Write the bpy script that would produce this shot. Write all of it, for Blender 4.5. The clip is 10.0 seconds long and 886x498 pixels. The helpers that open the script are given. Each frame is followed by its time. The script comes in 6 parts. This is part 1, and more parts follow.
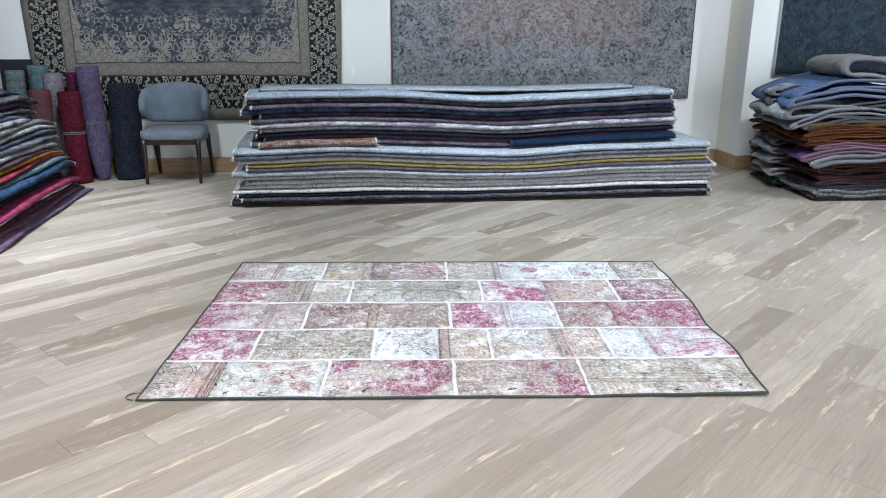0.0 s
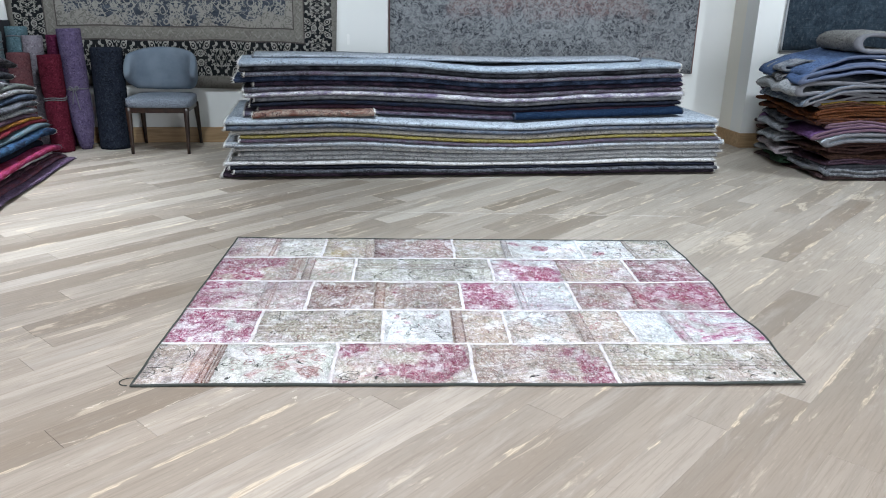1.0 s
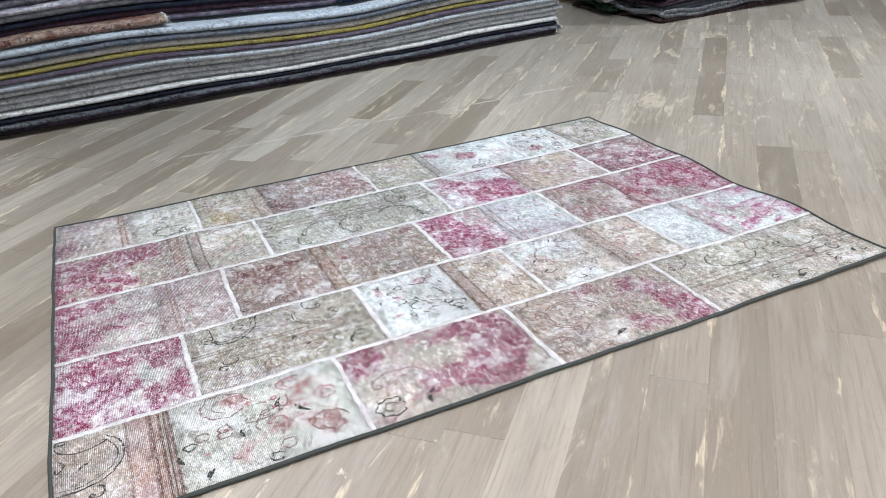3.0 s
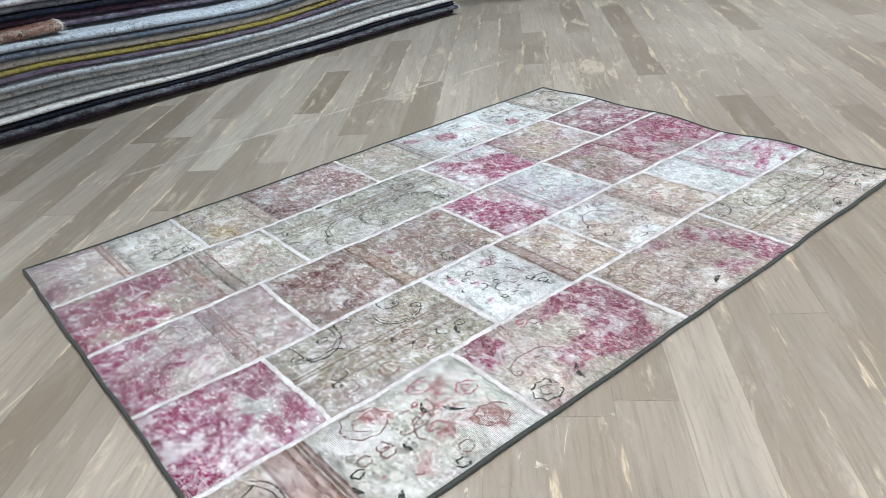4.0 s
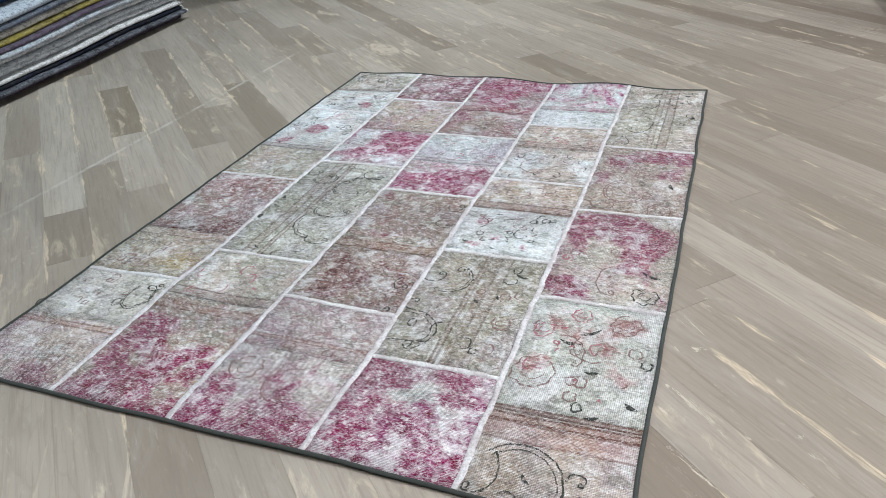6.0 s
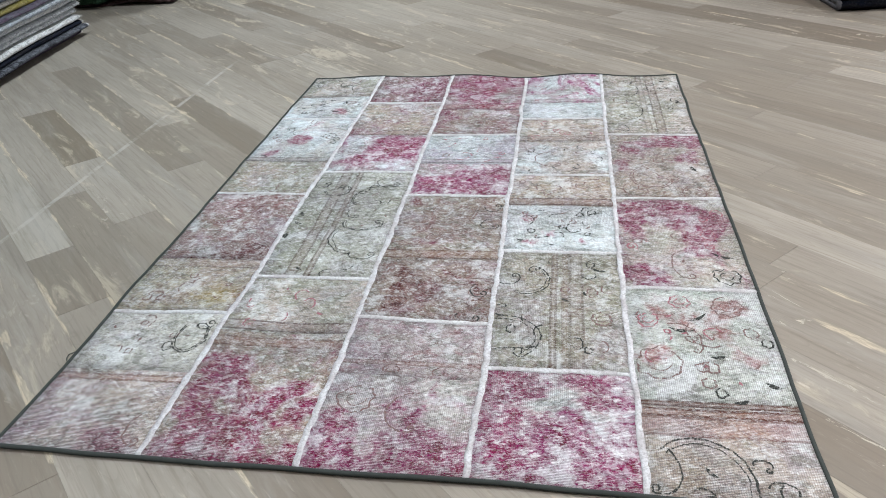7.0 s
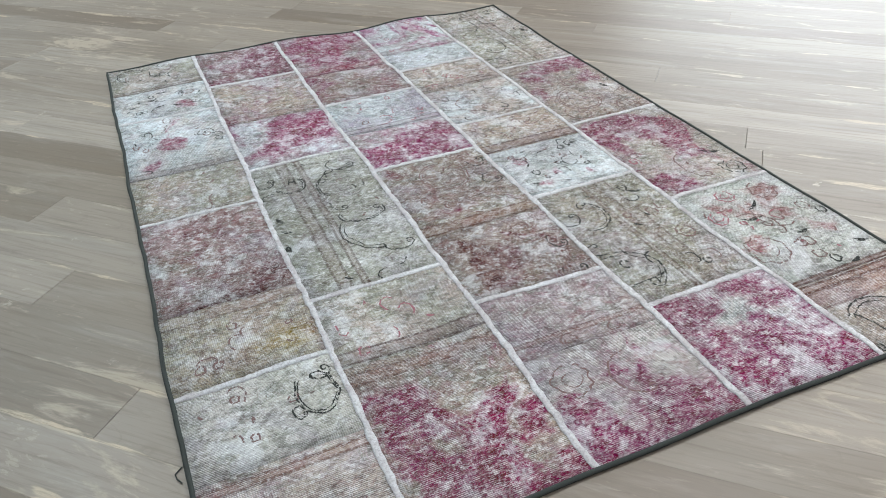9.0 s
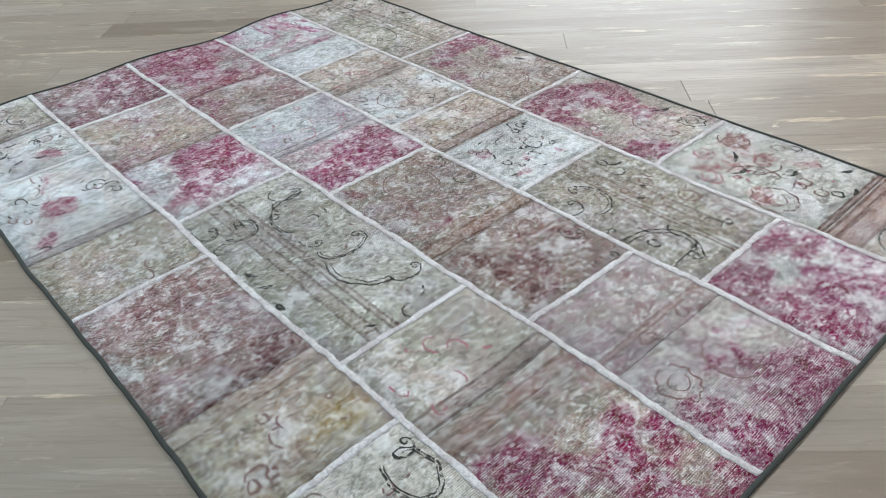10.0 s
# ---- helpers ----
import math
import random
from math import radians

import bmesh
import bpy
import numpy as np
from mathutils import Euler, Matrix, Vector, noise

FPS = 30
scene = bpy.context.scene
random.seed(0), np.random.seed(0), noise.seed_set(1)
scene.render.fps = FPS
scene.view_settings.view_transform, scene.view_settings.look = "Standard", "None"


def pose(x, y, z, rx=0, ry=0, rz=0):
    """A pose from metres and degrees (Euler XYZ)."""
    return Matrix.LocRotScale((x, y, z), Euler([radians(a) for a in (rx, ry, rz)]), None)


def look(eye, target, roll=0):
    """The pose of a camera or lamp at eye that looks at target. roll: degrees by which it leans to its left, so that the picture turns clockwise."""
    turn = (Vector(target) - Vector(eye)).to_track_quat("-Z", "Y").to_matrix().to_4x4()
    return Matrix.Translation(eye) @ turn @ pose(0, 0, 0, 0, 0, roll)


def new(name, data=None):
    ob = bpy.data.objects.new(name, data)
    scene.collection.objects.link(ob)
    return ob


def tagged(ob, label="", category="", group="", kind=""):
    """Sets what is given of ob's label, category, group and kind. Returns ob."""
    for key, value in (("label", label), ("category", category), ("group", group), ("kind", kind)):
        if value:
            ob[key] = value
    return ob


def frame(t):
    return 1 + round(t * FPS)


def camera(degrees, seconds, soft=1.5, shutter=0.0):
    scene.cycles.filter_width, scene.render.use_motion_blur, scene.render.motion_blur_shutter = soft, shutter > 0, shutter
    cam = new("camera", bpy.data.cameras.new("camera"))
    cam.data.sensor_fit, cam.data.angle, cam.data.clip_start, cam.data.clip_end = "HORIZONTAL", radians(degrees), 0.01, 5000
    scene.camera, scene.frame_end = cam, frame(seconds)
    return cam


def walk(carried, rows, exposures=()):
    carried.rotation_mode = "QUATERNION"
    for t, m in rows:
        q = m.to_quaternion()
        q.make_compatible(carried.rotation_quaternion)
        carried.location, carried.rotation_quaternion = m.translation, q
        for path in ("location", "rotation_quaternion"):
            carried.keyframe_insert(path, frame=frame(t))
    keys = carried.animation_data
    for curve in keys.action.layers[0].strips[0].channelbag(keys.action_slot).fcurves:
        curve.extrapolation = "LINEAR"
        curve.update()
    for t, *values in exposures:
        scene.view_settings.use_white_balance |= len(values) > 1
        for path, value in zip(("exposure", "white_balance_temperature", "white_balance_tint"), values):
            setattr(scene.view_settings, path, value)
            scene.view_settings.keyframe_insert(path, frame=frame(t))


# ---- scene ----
cam = camera(60.8, 10.0, soft=1.0)
PATH = [
    (0, (-0.496, -3.325, 1.346), (-0.239, -1.427, 0.77), 0.3),
    (0.5, (-0.549, -3.27, 1.328), (-0.283, -1.38, 0.73), 0.5),
    (1, (-0.603, -3.115, 1.29), (-0.3, -1.243, 0.654), 1.4),
    (1.5, (-0.658, -2.811, 1.224), (-0.314, -0.965, 0.536), 2.1),
    (2, (-0.755, -2.537, 1.222), (-0.304, -0.732, 0.486), 1.0),
    (2.5, (-0.941, -2.262, 1.195), (-0.265, -0.564, 0.382), -1.0),
    (2.7, (-1.011, -2.168, 1.175), (-0.242, -0.535, 0.314), -2.0),
    (3.8, (-1.487, -1.595, 1.075), (-0.336, -0.252, 0.142), -5.4),
    (4, (-1.597, -1.525, 1.096), (-0.38, -0.25, 0.151), -5.2),
    (4.5, (-1.751, -1.304, 1.061), (-0.391, -0.238, 0.054), -5.8),
    (5, (-1.896, -1.051, 1.058), (-0.413, -0.231, -0.003), -5.9),
    (5.5, (-2.136, -0.857, 1.097), (-0.543, -0.241, 0.057), -4.5),
    (5.7, (-2.202, -0.787, 1.118), (-0.575, -0.229, 0.097), -4.3),
    (6.8, (-2.188, -0.21, 1.09), (-0.473, -0.007, 0.08), -4.2),
    (7, (-2.193, -0.102, 1.101), (-0.475, 0.022, 0.085), -4.1),
    (7.5, (-2.171, 0.159, 1.123), (-0.457, 0.058, 0.097), -3.6),
    (8, (-1.991, 0.423, 1.077), (-0.331, 0.113, 0.006), -4.4),
    (8.5, (-1.881, 0.676, 1.069), (-0.323, 0.135, -0.063), -3.9),
    (9, (-1.784, 0.911, 1.083), (-0.345, 0.135, -0.069), -2.7),
    (9.5, (-1.528, 1.028, 1.042), (-0.233, 0.062, -0.137), -3.8),
    (10, (-1.307, 1.134, 1.037), (-0.206, -0.016, -0.173), -3.9),
]
EXPOSURES = [(0, 0.16, 6280, 13), (1.5, 0.10, 6280, 13), (2.5, -0.02, 6430, 14), (4.0, -0.12, 6500, 11), (5.5, -0.34, 6500, 11), (7.5, -0.33, 6480, 11), (8.5, -0.46, 6500, 10), (10, -0.56, 6500, 10)]
walk(cam, [(t, look(eye, target, roll)) for t, eye, target, roll in PATH], EXPOSURES)

# ---- light ----
world = bpy.data.worlds.new("world")
scene.world = world
world.use_nodes = True
world.node_tree.nodes["Background"].inputs[0].default_value = (0.8, 0.88, 1.0, 1)
world.node_tree.nodes["Background"].inputs[1].default_value = 0.3
scene.view_settings.exposure = 0.0


def area_lamp(name, place, target, size, watts, colour, size_y=None):
    data = bpy.data.lights.new(name, "AREA")
    data.shape, data.size, data.size_y = "RECTANGLE", size, size_y or size
    data.energy, data.color = watts, colour
    ob = new(name, data)
    ob.matrix_world = look(place, target)
    return ob


LAMP_Z = 2.93


def ceiling_spot(x, y, watts, aim=(0.0, 0.0), cone=105, colour=(0.875, 0.945, 1.0)):
    data = bpy.data.lights.new("ceiling_spot", "SPOT")
    data.energy, data.color, data.shadow_soft_size = watts, colour, 0.07
    data.spot_size, data.spot_blend = radians(cone), 0.9
    ob = new("ceiling_spot", data)
    ob.matrix_world = look((x, y, LAMP_Z), (x + aim[0], y + aim[1] + 0.001, 0))


WARM = (0.940, 0.945, 0.965)
for lx, ly, watts in ((-2.9, -3.2, 230), (-0.4, -3.2, 235), (2.1, -3.2, 165), (4.6, -3.2, 140), (-2.35, -0.95, 285), (-0.4, -1.3, 250), (2.0, -0.8, 165), (4.4, -1.0, 165)):
    ceiling_spot(lx, ly, watts, colour=WARM)
COOL = (0.825, 0.935, 1.0)
for lx, ly, watts in ((-0.2, 1.35, 275), (1.9, 1.35, 265), (4.0, 1.0, 285)):
    ceiling_spot(lx, ly, watts, colour=COOL)
ceiling_spot(-2.95, 1.65, 690, cone=82, colour=(0.87, 0.94, 1.0))
# spots turned to the hung rugs
for lx, ly, watts in ((-3.9, 1.9, 70), (-1.8, 1.9, 165), (0.7, 1.9, 150), (2.5, 1.9, 70), (4.7, 1.3, 250)):
    ceiling_spot(lx, ly, watts, (0.0, 2.6), 85, (0.84, 0.95, 1.0))
# daylight through the shop window in the south wall
WINDOW = (0.8, 5.2, 0.25, 2.5)
area_lamp("shop_window_light", ((WINDOW[0] + WINDOW[1]) / 2, -5.68, (WINDOW[2] + WINDOW[3]) / 2), ((WINDOW[0] + WINDOW[1]) / 2, 0, (WINDOW[2] + WINDOW[3]) / 2), WINDOW[1] - WINDOW[0], 280, (0.88, 0.95, 1.0), WINDOW[3] - WINDOW[2])


# ---- nodes ----
class Nodes:
    """Short hand for one node material."""

    def __init__(self, name, rough=0.6, metal=0.0, spec=0.5):
        self.m = bpy.data.materials.new(name)
        self.m.use_nodes = True
        self.t = self.m.node_tree
        self.b = self.t.nodes["Principled BSDF"]
        self.b.inputs["Roughness"].default_value = rough
        self.b.inputs["Metallic"].default_value = metal
        self.b.inputs["Specular IOR Level"].default_value = spec

    def put(self, socket, v):
        if isinstance(v, bpy.types.NodeSocket):
            self.t.links.new(v, socket)
        elif isinstance(v, (tuple, list)) and len(v) == 3 and socket.type == "RGBA":
            socket.default_value = (*v, 1)
        else:
            socket.default_value = v

    def node(self, kind, ins, **props):
        n = self.t.nodes.new(kind)
        if "operation" in props:
            n.operation = props["operation"]
        if "use_clamp" in props:
            n.use_clamp = props["use_clamp"]
        if "feature" in props:
            n.feature = props["feature"]
        if "interpolation_type" in props:
            n.interpolation_type = props["interpolation_type"]
        if "bands_direction" in props:
            n.bands_direction = props["bands_direction"]
        for k, v in ins.items():
            self.put(n.inputs[k], v)
        return n

    def coords(self, what="Object"):
        return self.t.nodes.new("ShaderNodeTexCoord").outputs[what]

    def position(self):
        return self.t.nodes.new("ShaderNodeNewGeometry").outputs["Position"]

    def mapped(self, vec, loc=(0, 0, 0), rot=(0, 0, 0), scale=(1, 1, 1)):
        return self.node("ShaderNodeMapping", {0: vec, 1: loc, 2: tuple(radians(a) for a in rot), 3: scale}).outputs[0]

    def noise(self, vec, scale, detail=3.0, rough=0.55, dist=0.0):
        return self.node("ShaderNodeTexNoise", {"Vector": vec, "Scale": scale, "Detail": detail, "Roughness": rough, "Distortion": dist}).outputs[0]

    def voronoi(self, vec, scale, out="Distance", feature="F1", rand=1.0):
        return self.node("ShaderNodeTexVoronoi", {"Vector": vec, "Scale": scale, "Randomness": rand}, feature=feature).outputs[out]

    def math(self, op, a, b=0.0, c=None, clamp=False):
        ins = {0: a, 1: b}
        if c is not None:
            ins[2] = c
        return self.node("ShaderNodeMath", ins, operation=op, use_clamp=clamp).outputs[0]

    def step(self, v, lo, hi):
        """0 below lo, 1 above hi, smooth between; lo may exceed hi."""
        n = self.node("ShaderNodeMapRange", {0: v, 1: min(lo, hi), 2: max(lo, hi), 3: 0.0 if lo < hi else 1.0, 4: 1.0 if lo < hi else 0.0}, interpolation_type="SMOOTHSTEP")
        return n.outputs[0]

    def line(self, v, at, width):
        """1 where v is within width of at."""
        return self.step(self.math("ABSOLUTE", self.math("SUBTRACT", v, at)), width, width * 0.5)

    def mix(self, f, a, b, how="MIX"):
        n = self.t.nodes.new("ShaderNodeMix")
        n.data_type, n.blend_type = "RGBA", how
        for i, v in ((0, f), (6, a), (7, b)):
            self.put(n.inputs[i], v)
        return n.outputs[2]

    def ramp(self, f, stops):
        n = self.t.nodes.new("ShaderNodeValToRGB")
        self.put(n.inputs[0], f)
        e = n.color_ramp.elements
        for i, (p, c) in enumerate(stops):
            el = e[i] if i < 2 else e.new(p)
            el.position, el.color = p, (*c, 1)
        return n.outputs[0]

    def xyz(self, vec):
        return self.node("ShaderNodeSeparateXYZ", {0: vec}).outputs

    def join(self, x, y, z=0.0):
        return self.node("ShaderNodeCombineXYZ", {0: x, 1: y, 2: z}).outputs[0]

    def add(self, a, b):
        return self.node("ShaderNodeVectorMath", {0: a, 1: b}, operation="ADD").outputs[0]

    def luck(self):
        """A number per piece: by object, or by island in joined meshes."""
        o = self.t.nodes.new("ShaderNodeObjectInfo").outputs["Random"]
        i = self.t.nodes.new("ShaderNodeNewGeometry").outputs["Random Per Island"]
        return self.math("FRACT", self.math("ADD", o, self.math("MULTIPLY", i, 7.31)))

    def bump(self, height, strength=0.3, distance=0.002):
        n = self.node("ShaderNodeBump", {"Height": height, "Strength": strength, "Distance": distance})
        self.t.links.new(n.outputs[0], self.b.inputs["Normal"])

    def done(self, colour, rough=None):
        self.put(self.b.inputs["Base Color"], colour)
        if rough is not None:
            self.put(self.b.inputs["Roughness"], rough)
        return self.m


# ---- materials ----
PLANK_TURN = 39.6


def oak_floor_material(name="greyed_oak", only=None):
    g = Nodes(name, 0.38)
    luck = g.luck()
    p = g.mapped(g.position(), rot=(0, 0, -PLANK_TURN))
    shift = g.join(g.math("MULTIPLY", luck, 37.0), g.math("MULTIPLY", luck, 11.0), 0.0)
    q = g.add(p, shift)
    tone = only or g.ramp(luck, [(0.0, (0.195, 0.157, 0.118)), (0.10, (0.235, 0.197, 0.155)), (0.35, (0.285, 0.246, 0.200)), (0.65, (0.330, 0.290, 0.241)), (0.86, (0.368, 0.327, 0.274)), (1.0, (0.418, 0.374, 0.316))])
    broad = g.noise(g.mapped(q, scale=(0.7, 5.0, 1)), 1.4, 3, 0.6, 0.6)
    grain = g.noise(g.mapped(q, scale=(2.2, 60.0, 1)), 1.6, 5, 0.65, 0.4)
    rings = g.noise(g.mapped(q, scale=(0.9, 7.0, 1)), 1.5, 2, 0.5, 1.2)
    rings = g.math("FRACT", g.math("MULTIPLY", rings, 9.0))
    c = g.mix(g.math("MULTIPLY", g.step(broad, 0.40, 0.68), 0.5), tone, (0.225, 0.20, 0.165))
    c = g.mix(g.math("MULTIPLY", g.step(grain, 0.46, 0.70), 0.45), c, (0.165, 0.135, 0.105))
    c = g.mix(g.math("MULTIPLY", g.step(rings, 0.80, 1.0), 0.16), c, (0.17, 0.14, 0.11))
    wash = g.noise(g.mapped(q, scale=(0.8, 5.0, 1)), 1.5, 6, 0.7, 0.6)
    c = g.mix(g.math("MULTIPLY", g.step(wash, 0.52, 0.70), 0.36), c, (0.45, 0.425, 0.385))
    scuff = g.noise(g.mapped(q, scale=(1.0, 4.5, 1)), 2.4, 6, 0.72, 0.8)
    c = g.mix(g.math("MULTIPLY", g.step(g.math("ADD", scuff, g.math("MULTIPLY", g.noise(p, 0.8, 2), 0.25)), 0.69, 0.80), 0.5), c, (0.60, 0.52, 0.40))
    # light worn edges along some planks
    big = g.noise(g.mapped(p, scale=(1, 1, 1)), 0.55, 3, 0.6)
    c = g.mix(g.math("MULTIPLY", g.step(big, 0.5, 0.8), 0.2), c, (0.46, 0.43, 0.38))
    dust = g.noise(g.mapped(q, scale=(4.0, 26.0, 1)), 4.0, 4, 0.7, 0.3)
    c = g.mix(g.math("MULTIPLY", g.step(dust, 0.56, 0.74), 0.18), c, (0.55, 0.50, 0.42))
    # pale worn lines and dark joints along the boards
    py = g.math("FRACT", g.math("DIVIDE", g.math("SUBTRACT", g.xyz(p)[1], 0.0745), 0.1397))
    near_edge = g.math("MINIMUM", py, g.math("SUBTRACT", 1.0, py))
    rub = g.noise(g.mapped(p, scale=(1.3, 7.0, 1)), 1.7, 4, 0.65)
    rub_wide = g.math("MULTIPLY", g.step(rub, 0.52, 0.75), 0.16)
    pale = g.math("MULTIPLY", g.step(g.math("SUBTRACT", near_edge, rub_wide), 0.02, -0.01), g.step(rub, 0.50, 0.58))
    c = g.mix(g.math("MULTIPLY", pale, g.math("ADD", 0.3, g.math("MULTIPLY", g.step(dust, 0.42, 0.6), 0.45))), c, (0.66, 0.56, 0.41))
    c = g.mix(g.math("MULTIPLY", g.math("MULTIPLY", g.step(near_edge, 0.016, 0.006), g.step(g.noise(p, 1.6, 3), 0.44, 0.56)), 0.30), c, (0.10, 0.08, 0.06))
    # ragged patches where the grey stain has come off in clusters
    clump = g.step(g.noise(g.add(p, (4.0, 2.0, 0.0)), 0.75, 3, 0.55), 0.50, 0.66)
    flake = g.noise(g.mapped(g.add(q, (3.0, 1.0, 0.0)), scale=(1.0, 3.0, 1)), 5.5, 7, 0.72, 0.9)
    flake = g.math("MULTIPLY", g.step(flake, 0.60, 0.635), g.math("MULTIPLY", clump, g.step(grain, 0.34, 0.5)))
    c = g.mix(g.math("MULTIPLY", flake, 0.75), c, (0.66, 0.60, 0.50))
    # one long scrape across the boards
    x, y, _ = g.xyz(g.position())
    off = g.math("ADD", g.math("SUBTRACT", y, 1.405), g.math("MULTIPLY", x, 0.128))
    scrape = g.math("MULTIPLY", g.line(g.math("ADD", off, g.math("MULTIPLY", g.noise(p, 5.0, 2), 0.012)), 0.006, 0.013), g.math("MULTIPLY", g.step(x, -0.7, -0.3), g.step(x, 1.75, 1.5)))
    c = g.mix(g.math("MULTIPLY", scrape, g.math("MULTIPLY", g.step(g.noise(p, 9.0, 4, 0.7), 0.36, 0.6), 0.45)), c, (0.62, 0.60, 0.56))
    g.bump(g.math("ADD", g.math("MULTIPLY", grain, 0.5), broad), 0.12, 0.0015)
    return g.done(c, g.math("ADD", 0.28, g.math("MULTIPLY", g.math("ADD", grain, broad), 0.14)))


def plain(name, colour, rough=0.6, metal=0.0, vary=0.12, scale=8.0, fine=220.0, relief=0.15):
    g = Nodes(name, rough, metal)
    v = g.coords()
    n = g.noise(v, scale, 4)
    f = g.noise(v, fine, 2)
    c = g.mix(g.math("MULTIPLY", g.step(n, 0.3, 0.75), vary * 2), colour, tuple(x * 0.62 for x in colour))
    c = g.mix(g.math("MULTIPLY", f, vary), c, tuple(min(1, x * 1.35 + 0.02) for x in colour))
    g.bump(f, relief, 0.001)
    return g.done(c)


def wall_paint(name, colour):
    g = Nodes(name, 0.7)
    p = g.position()
    n = g.noise(p, 0.9, 4)
    f = g.noise(p, 140, 3)
    c = g.mix(g.math("MULTIPLY", g.step(n, 0.35, 0.8), 0.18), colour, tuple(x * 0.86 for x in colour))
    s = g.noise(g.mapped(p, scale=(2, 2, 0.6)), 3.0, 6, 0.7)
    c = g.mix(g.math("MULTIPLY", g.step(s, 0.62, 0.8), 0.12), c, (0.5, 0.48, 0.44))
    g.bump(f, 0.12, 0.001)
    return g.done(c)


def wood(name, dark, light, along=(1, 0, 0), rough=0.45):
    g = Nodes(name, rough)
    v = g.coords()
    stretch = tuple(3.0 if a else 45.0 for a in along)
    n = g.noise(g.mapped(v, scale=stretch), 1.0, 4, 0.6, 0.6)
    w = g.noise(v, 3.0, 3)
    c = g.mix(g.step(n, 0.3, 0.7), dark, light)
    c = g.mix(g.math("MULTIPLY", w, 0.3), c, dark)
    g.bump(n, 0.1, 0.001)
    return g.done(c)


def carpet(name, a, b, c3=None, scale=26.0, lines=0.35, seed=0.0, stripe=0.0):
    """Worn pile of an old hand-knotted rug: two tints, dark broken vine lines, knots."""
    g = Nodes(name, 0.95, 0, 0.05)
    v = g.add(g.coords(), (seed * 3.1, seed * 7.7, seed * 1.9))
    n = g.noise(g.mapped(v, scale=(0.45, 1, 1)), scale * 0.6, 6, 0.72, 0.5)
    m = g.noise(v, scale * 1.4, 3, 0.6, 0.8)
    k = g.noise(v, 320, 1)
    c = g.mix(g.step(n, 0.36, 0.64), a, b)
    if c3:
        c = g.mix(g.step(m, 0.55, 0.66), c, c3)
    vine = g.line(g.noise(v, scale * 0.6, 1.5, 0.5, 0.7), 0.5, 0.035)
    vine = g.math("MULTIPLY", vine, g.step(g.noise(v, 5.0, 2), 0.4, 0.6))
    c = g.mix(g.math("MULTIPLY", vine, lines), c, tuple(x * 0.3 for x in a))
    fleck = g.noise(g.mapped(v, scale=(0.7, 1, 1)), 75.0, 4, 0.75, 0.5)
    c = g.mix(g.math("MULTIPLY", g.step(fleck, 0.53, 0.60), 0.6), c, tuple(x * 0.14 for x in a))
    pale = g.noise(g.add(v, (4.0, 1.0, 2.0)), 60.0, 4, 0.75, 0.5)
    c = g.mix(g.math("MULTIPLY", g.step(pale, 0.54, 0.61), 0.55), c, tuple(min(0.75, x * 1.7 + 0.015) for x in b))
    c = g.mix(g.math("MULTIPLY", k, 0.35), c, tuple(x * 0.6 for x in b))
    g.bump(g.math("ADD", k, m), 0.45, 0.003)
    return g.done(c)


FLOOR_OAK = oak_floor_material()
DARK_OAK = oak_floor_material("smoked_oak", (0.20, 0.16, 0.115))
PALE_OAK = oak_floor_material("pale_oak", (0.41, 0.372, 0.312))
WALL_WHITE = wall_paint("wall_paint_white", (0.74, 0.75, 0.73))
WALL_CREAM = wall_paint("wall_paint_cream", (0.80, 0.77, 0.69))
# ceiling is out of view; dark grey keeps its bounce off the piles
CEILING_LOW_BOUNCE = wall_paint("ceiling_low_bounce", (0.30, 0.30, 0.30))
# dark taupe for walls out of view: less bounced light, deeper contrast
WALL_LOW_BOUNCE = wall_paint("wall_low_bounce", (0.26, 0.25, 0.235))
OAK_TRIM = wood("oak_trim", (0.30, 0.19, 0.10), (0.46, 0.31, 0.17), (1, 0, 0))
WALNUT = wood("walnut_stain", (0.014, 0.007, 0.005), (0.036, 0.017, 0.011), (0, 0, 1), 0.35)
WHITE_PLASTIC = plain("white_plastic", (0.82, 0.82, 0.80), 0.35, 0, 0.03)


# ---- mesh helpers ----
def part(name, bm, material, parent=None, label="", smooth=True):
    me = bpy.data.meshes.new(name)
    bm.normal_update()
    bm.to_mesh(me)
    bm.free()
    me.materials.append(material)
    if smooth:
        me.polygons.foreach_set("use_smooth", [True] * len(me.polygons))
    ob = new(name, me)
    if parent is not None:
        ob.parent = parent
    if label:
        ob["label"] = label
    return ob


def holder(name, m=None):
    ob = new(name)
    ob.empty_display_size = 0.1
    if m is not None:
        ob.matrix_basis = m
    return ob


def box(bm, lo, hi, bevel=0.0):
    r = bmesh.ops.create_cube(bm, size=1.0)
    size = [hi[i] - lo[i] for i in range(3)]
    mid = [(hi[i] + lo[i]) / 2 for i in range(3)]
    bmesh.ops.transform(bm, matrix=Matrix.Translation(mid) @ Matrix.Diagonal((*size, 1)), verts=r["verts"])
    if bevel:
        edges = list({e for v in r["verts"] for e in v.link_edges})
        bmesh.ops.bevel(bm, geom=edges, offset=bevel, segments=2, affect="EDGES")
    return bm


def box_part(name, lo, hi, material, parent=None, bevel=0.0, label=""):
    return part(name, box(bmesh.new(), lo, hi, bevel), material, parent, label, smooth=False)


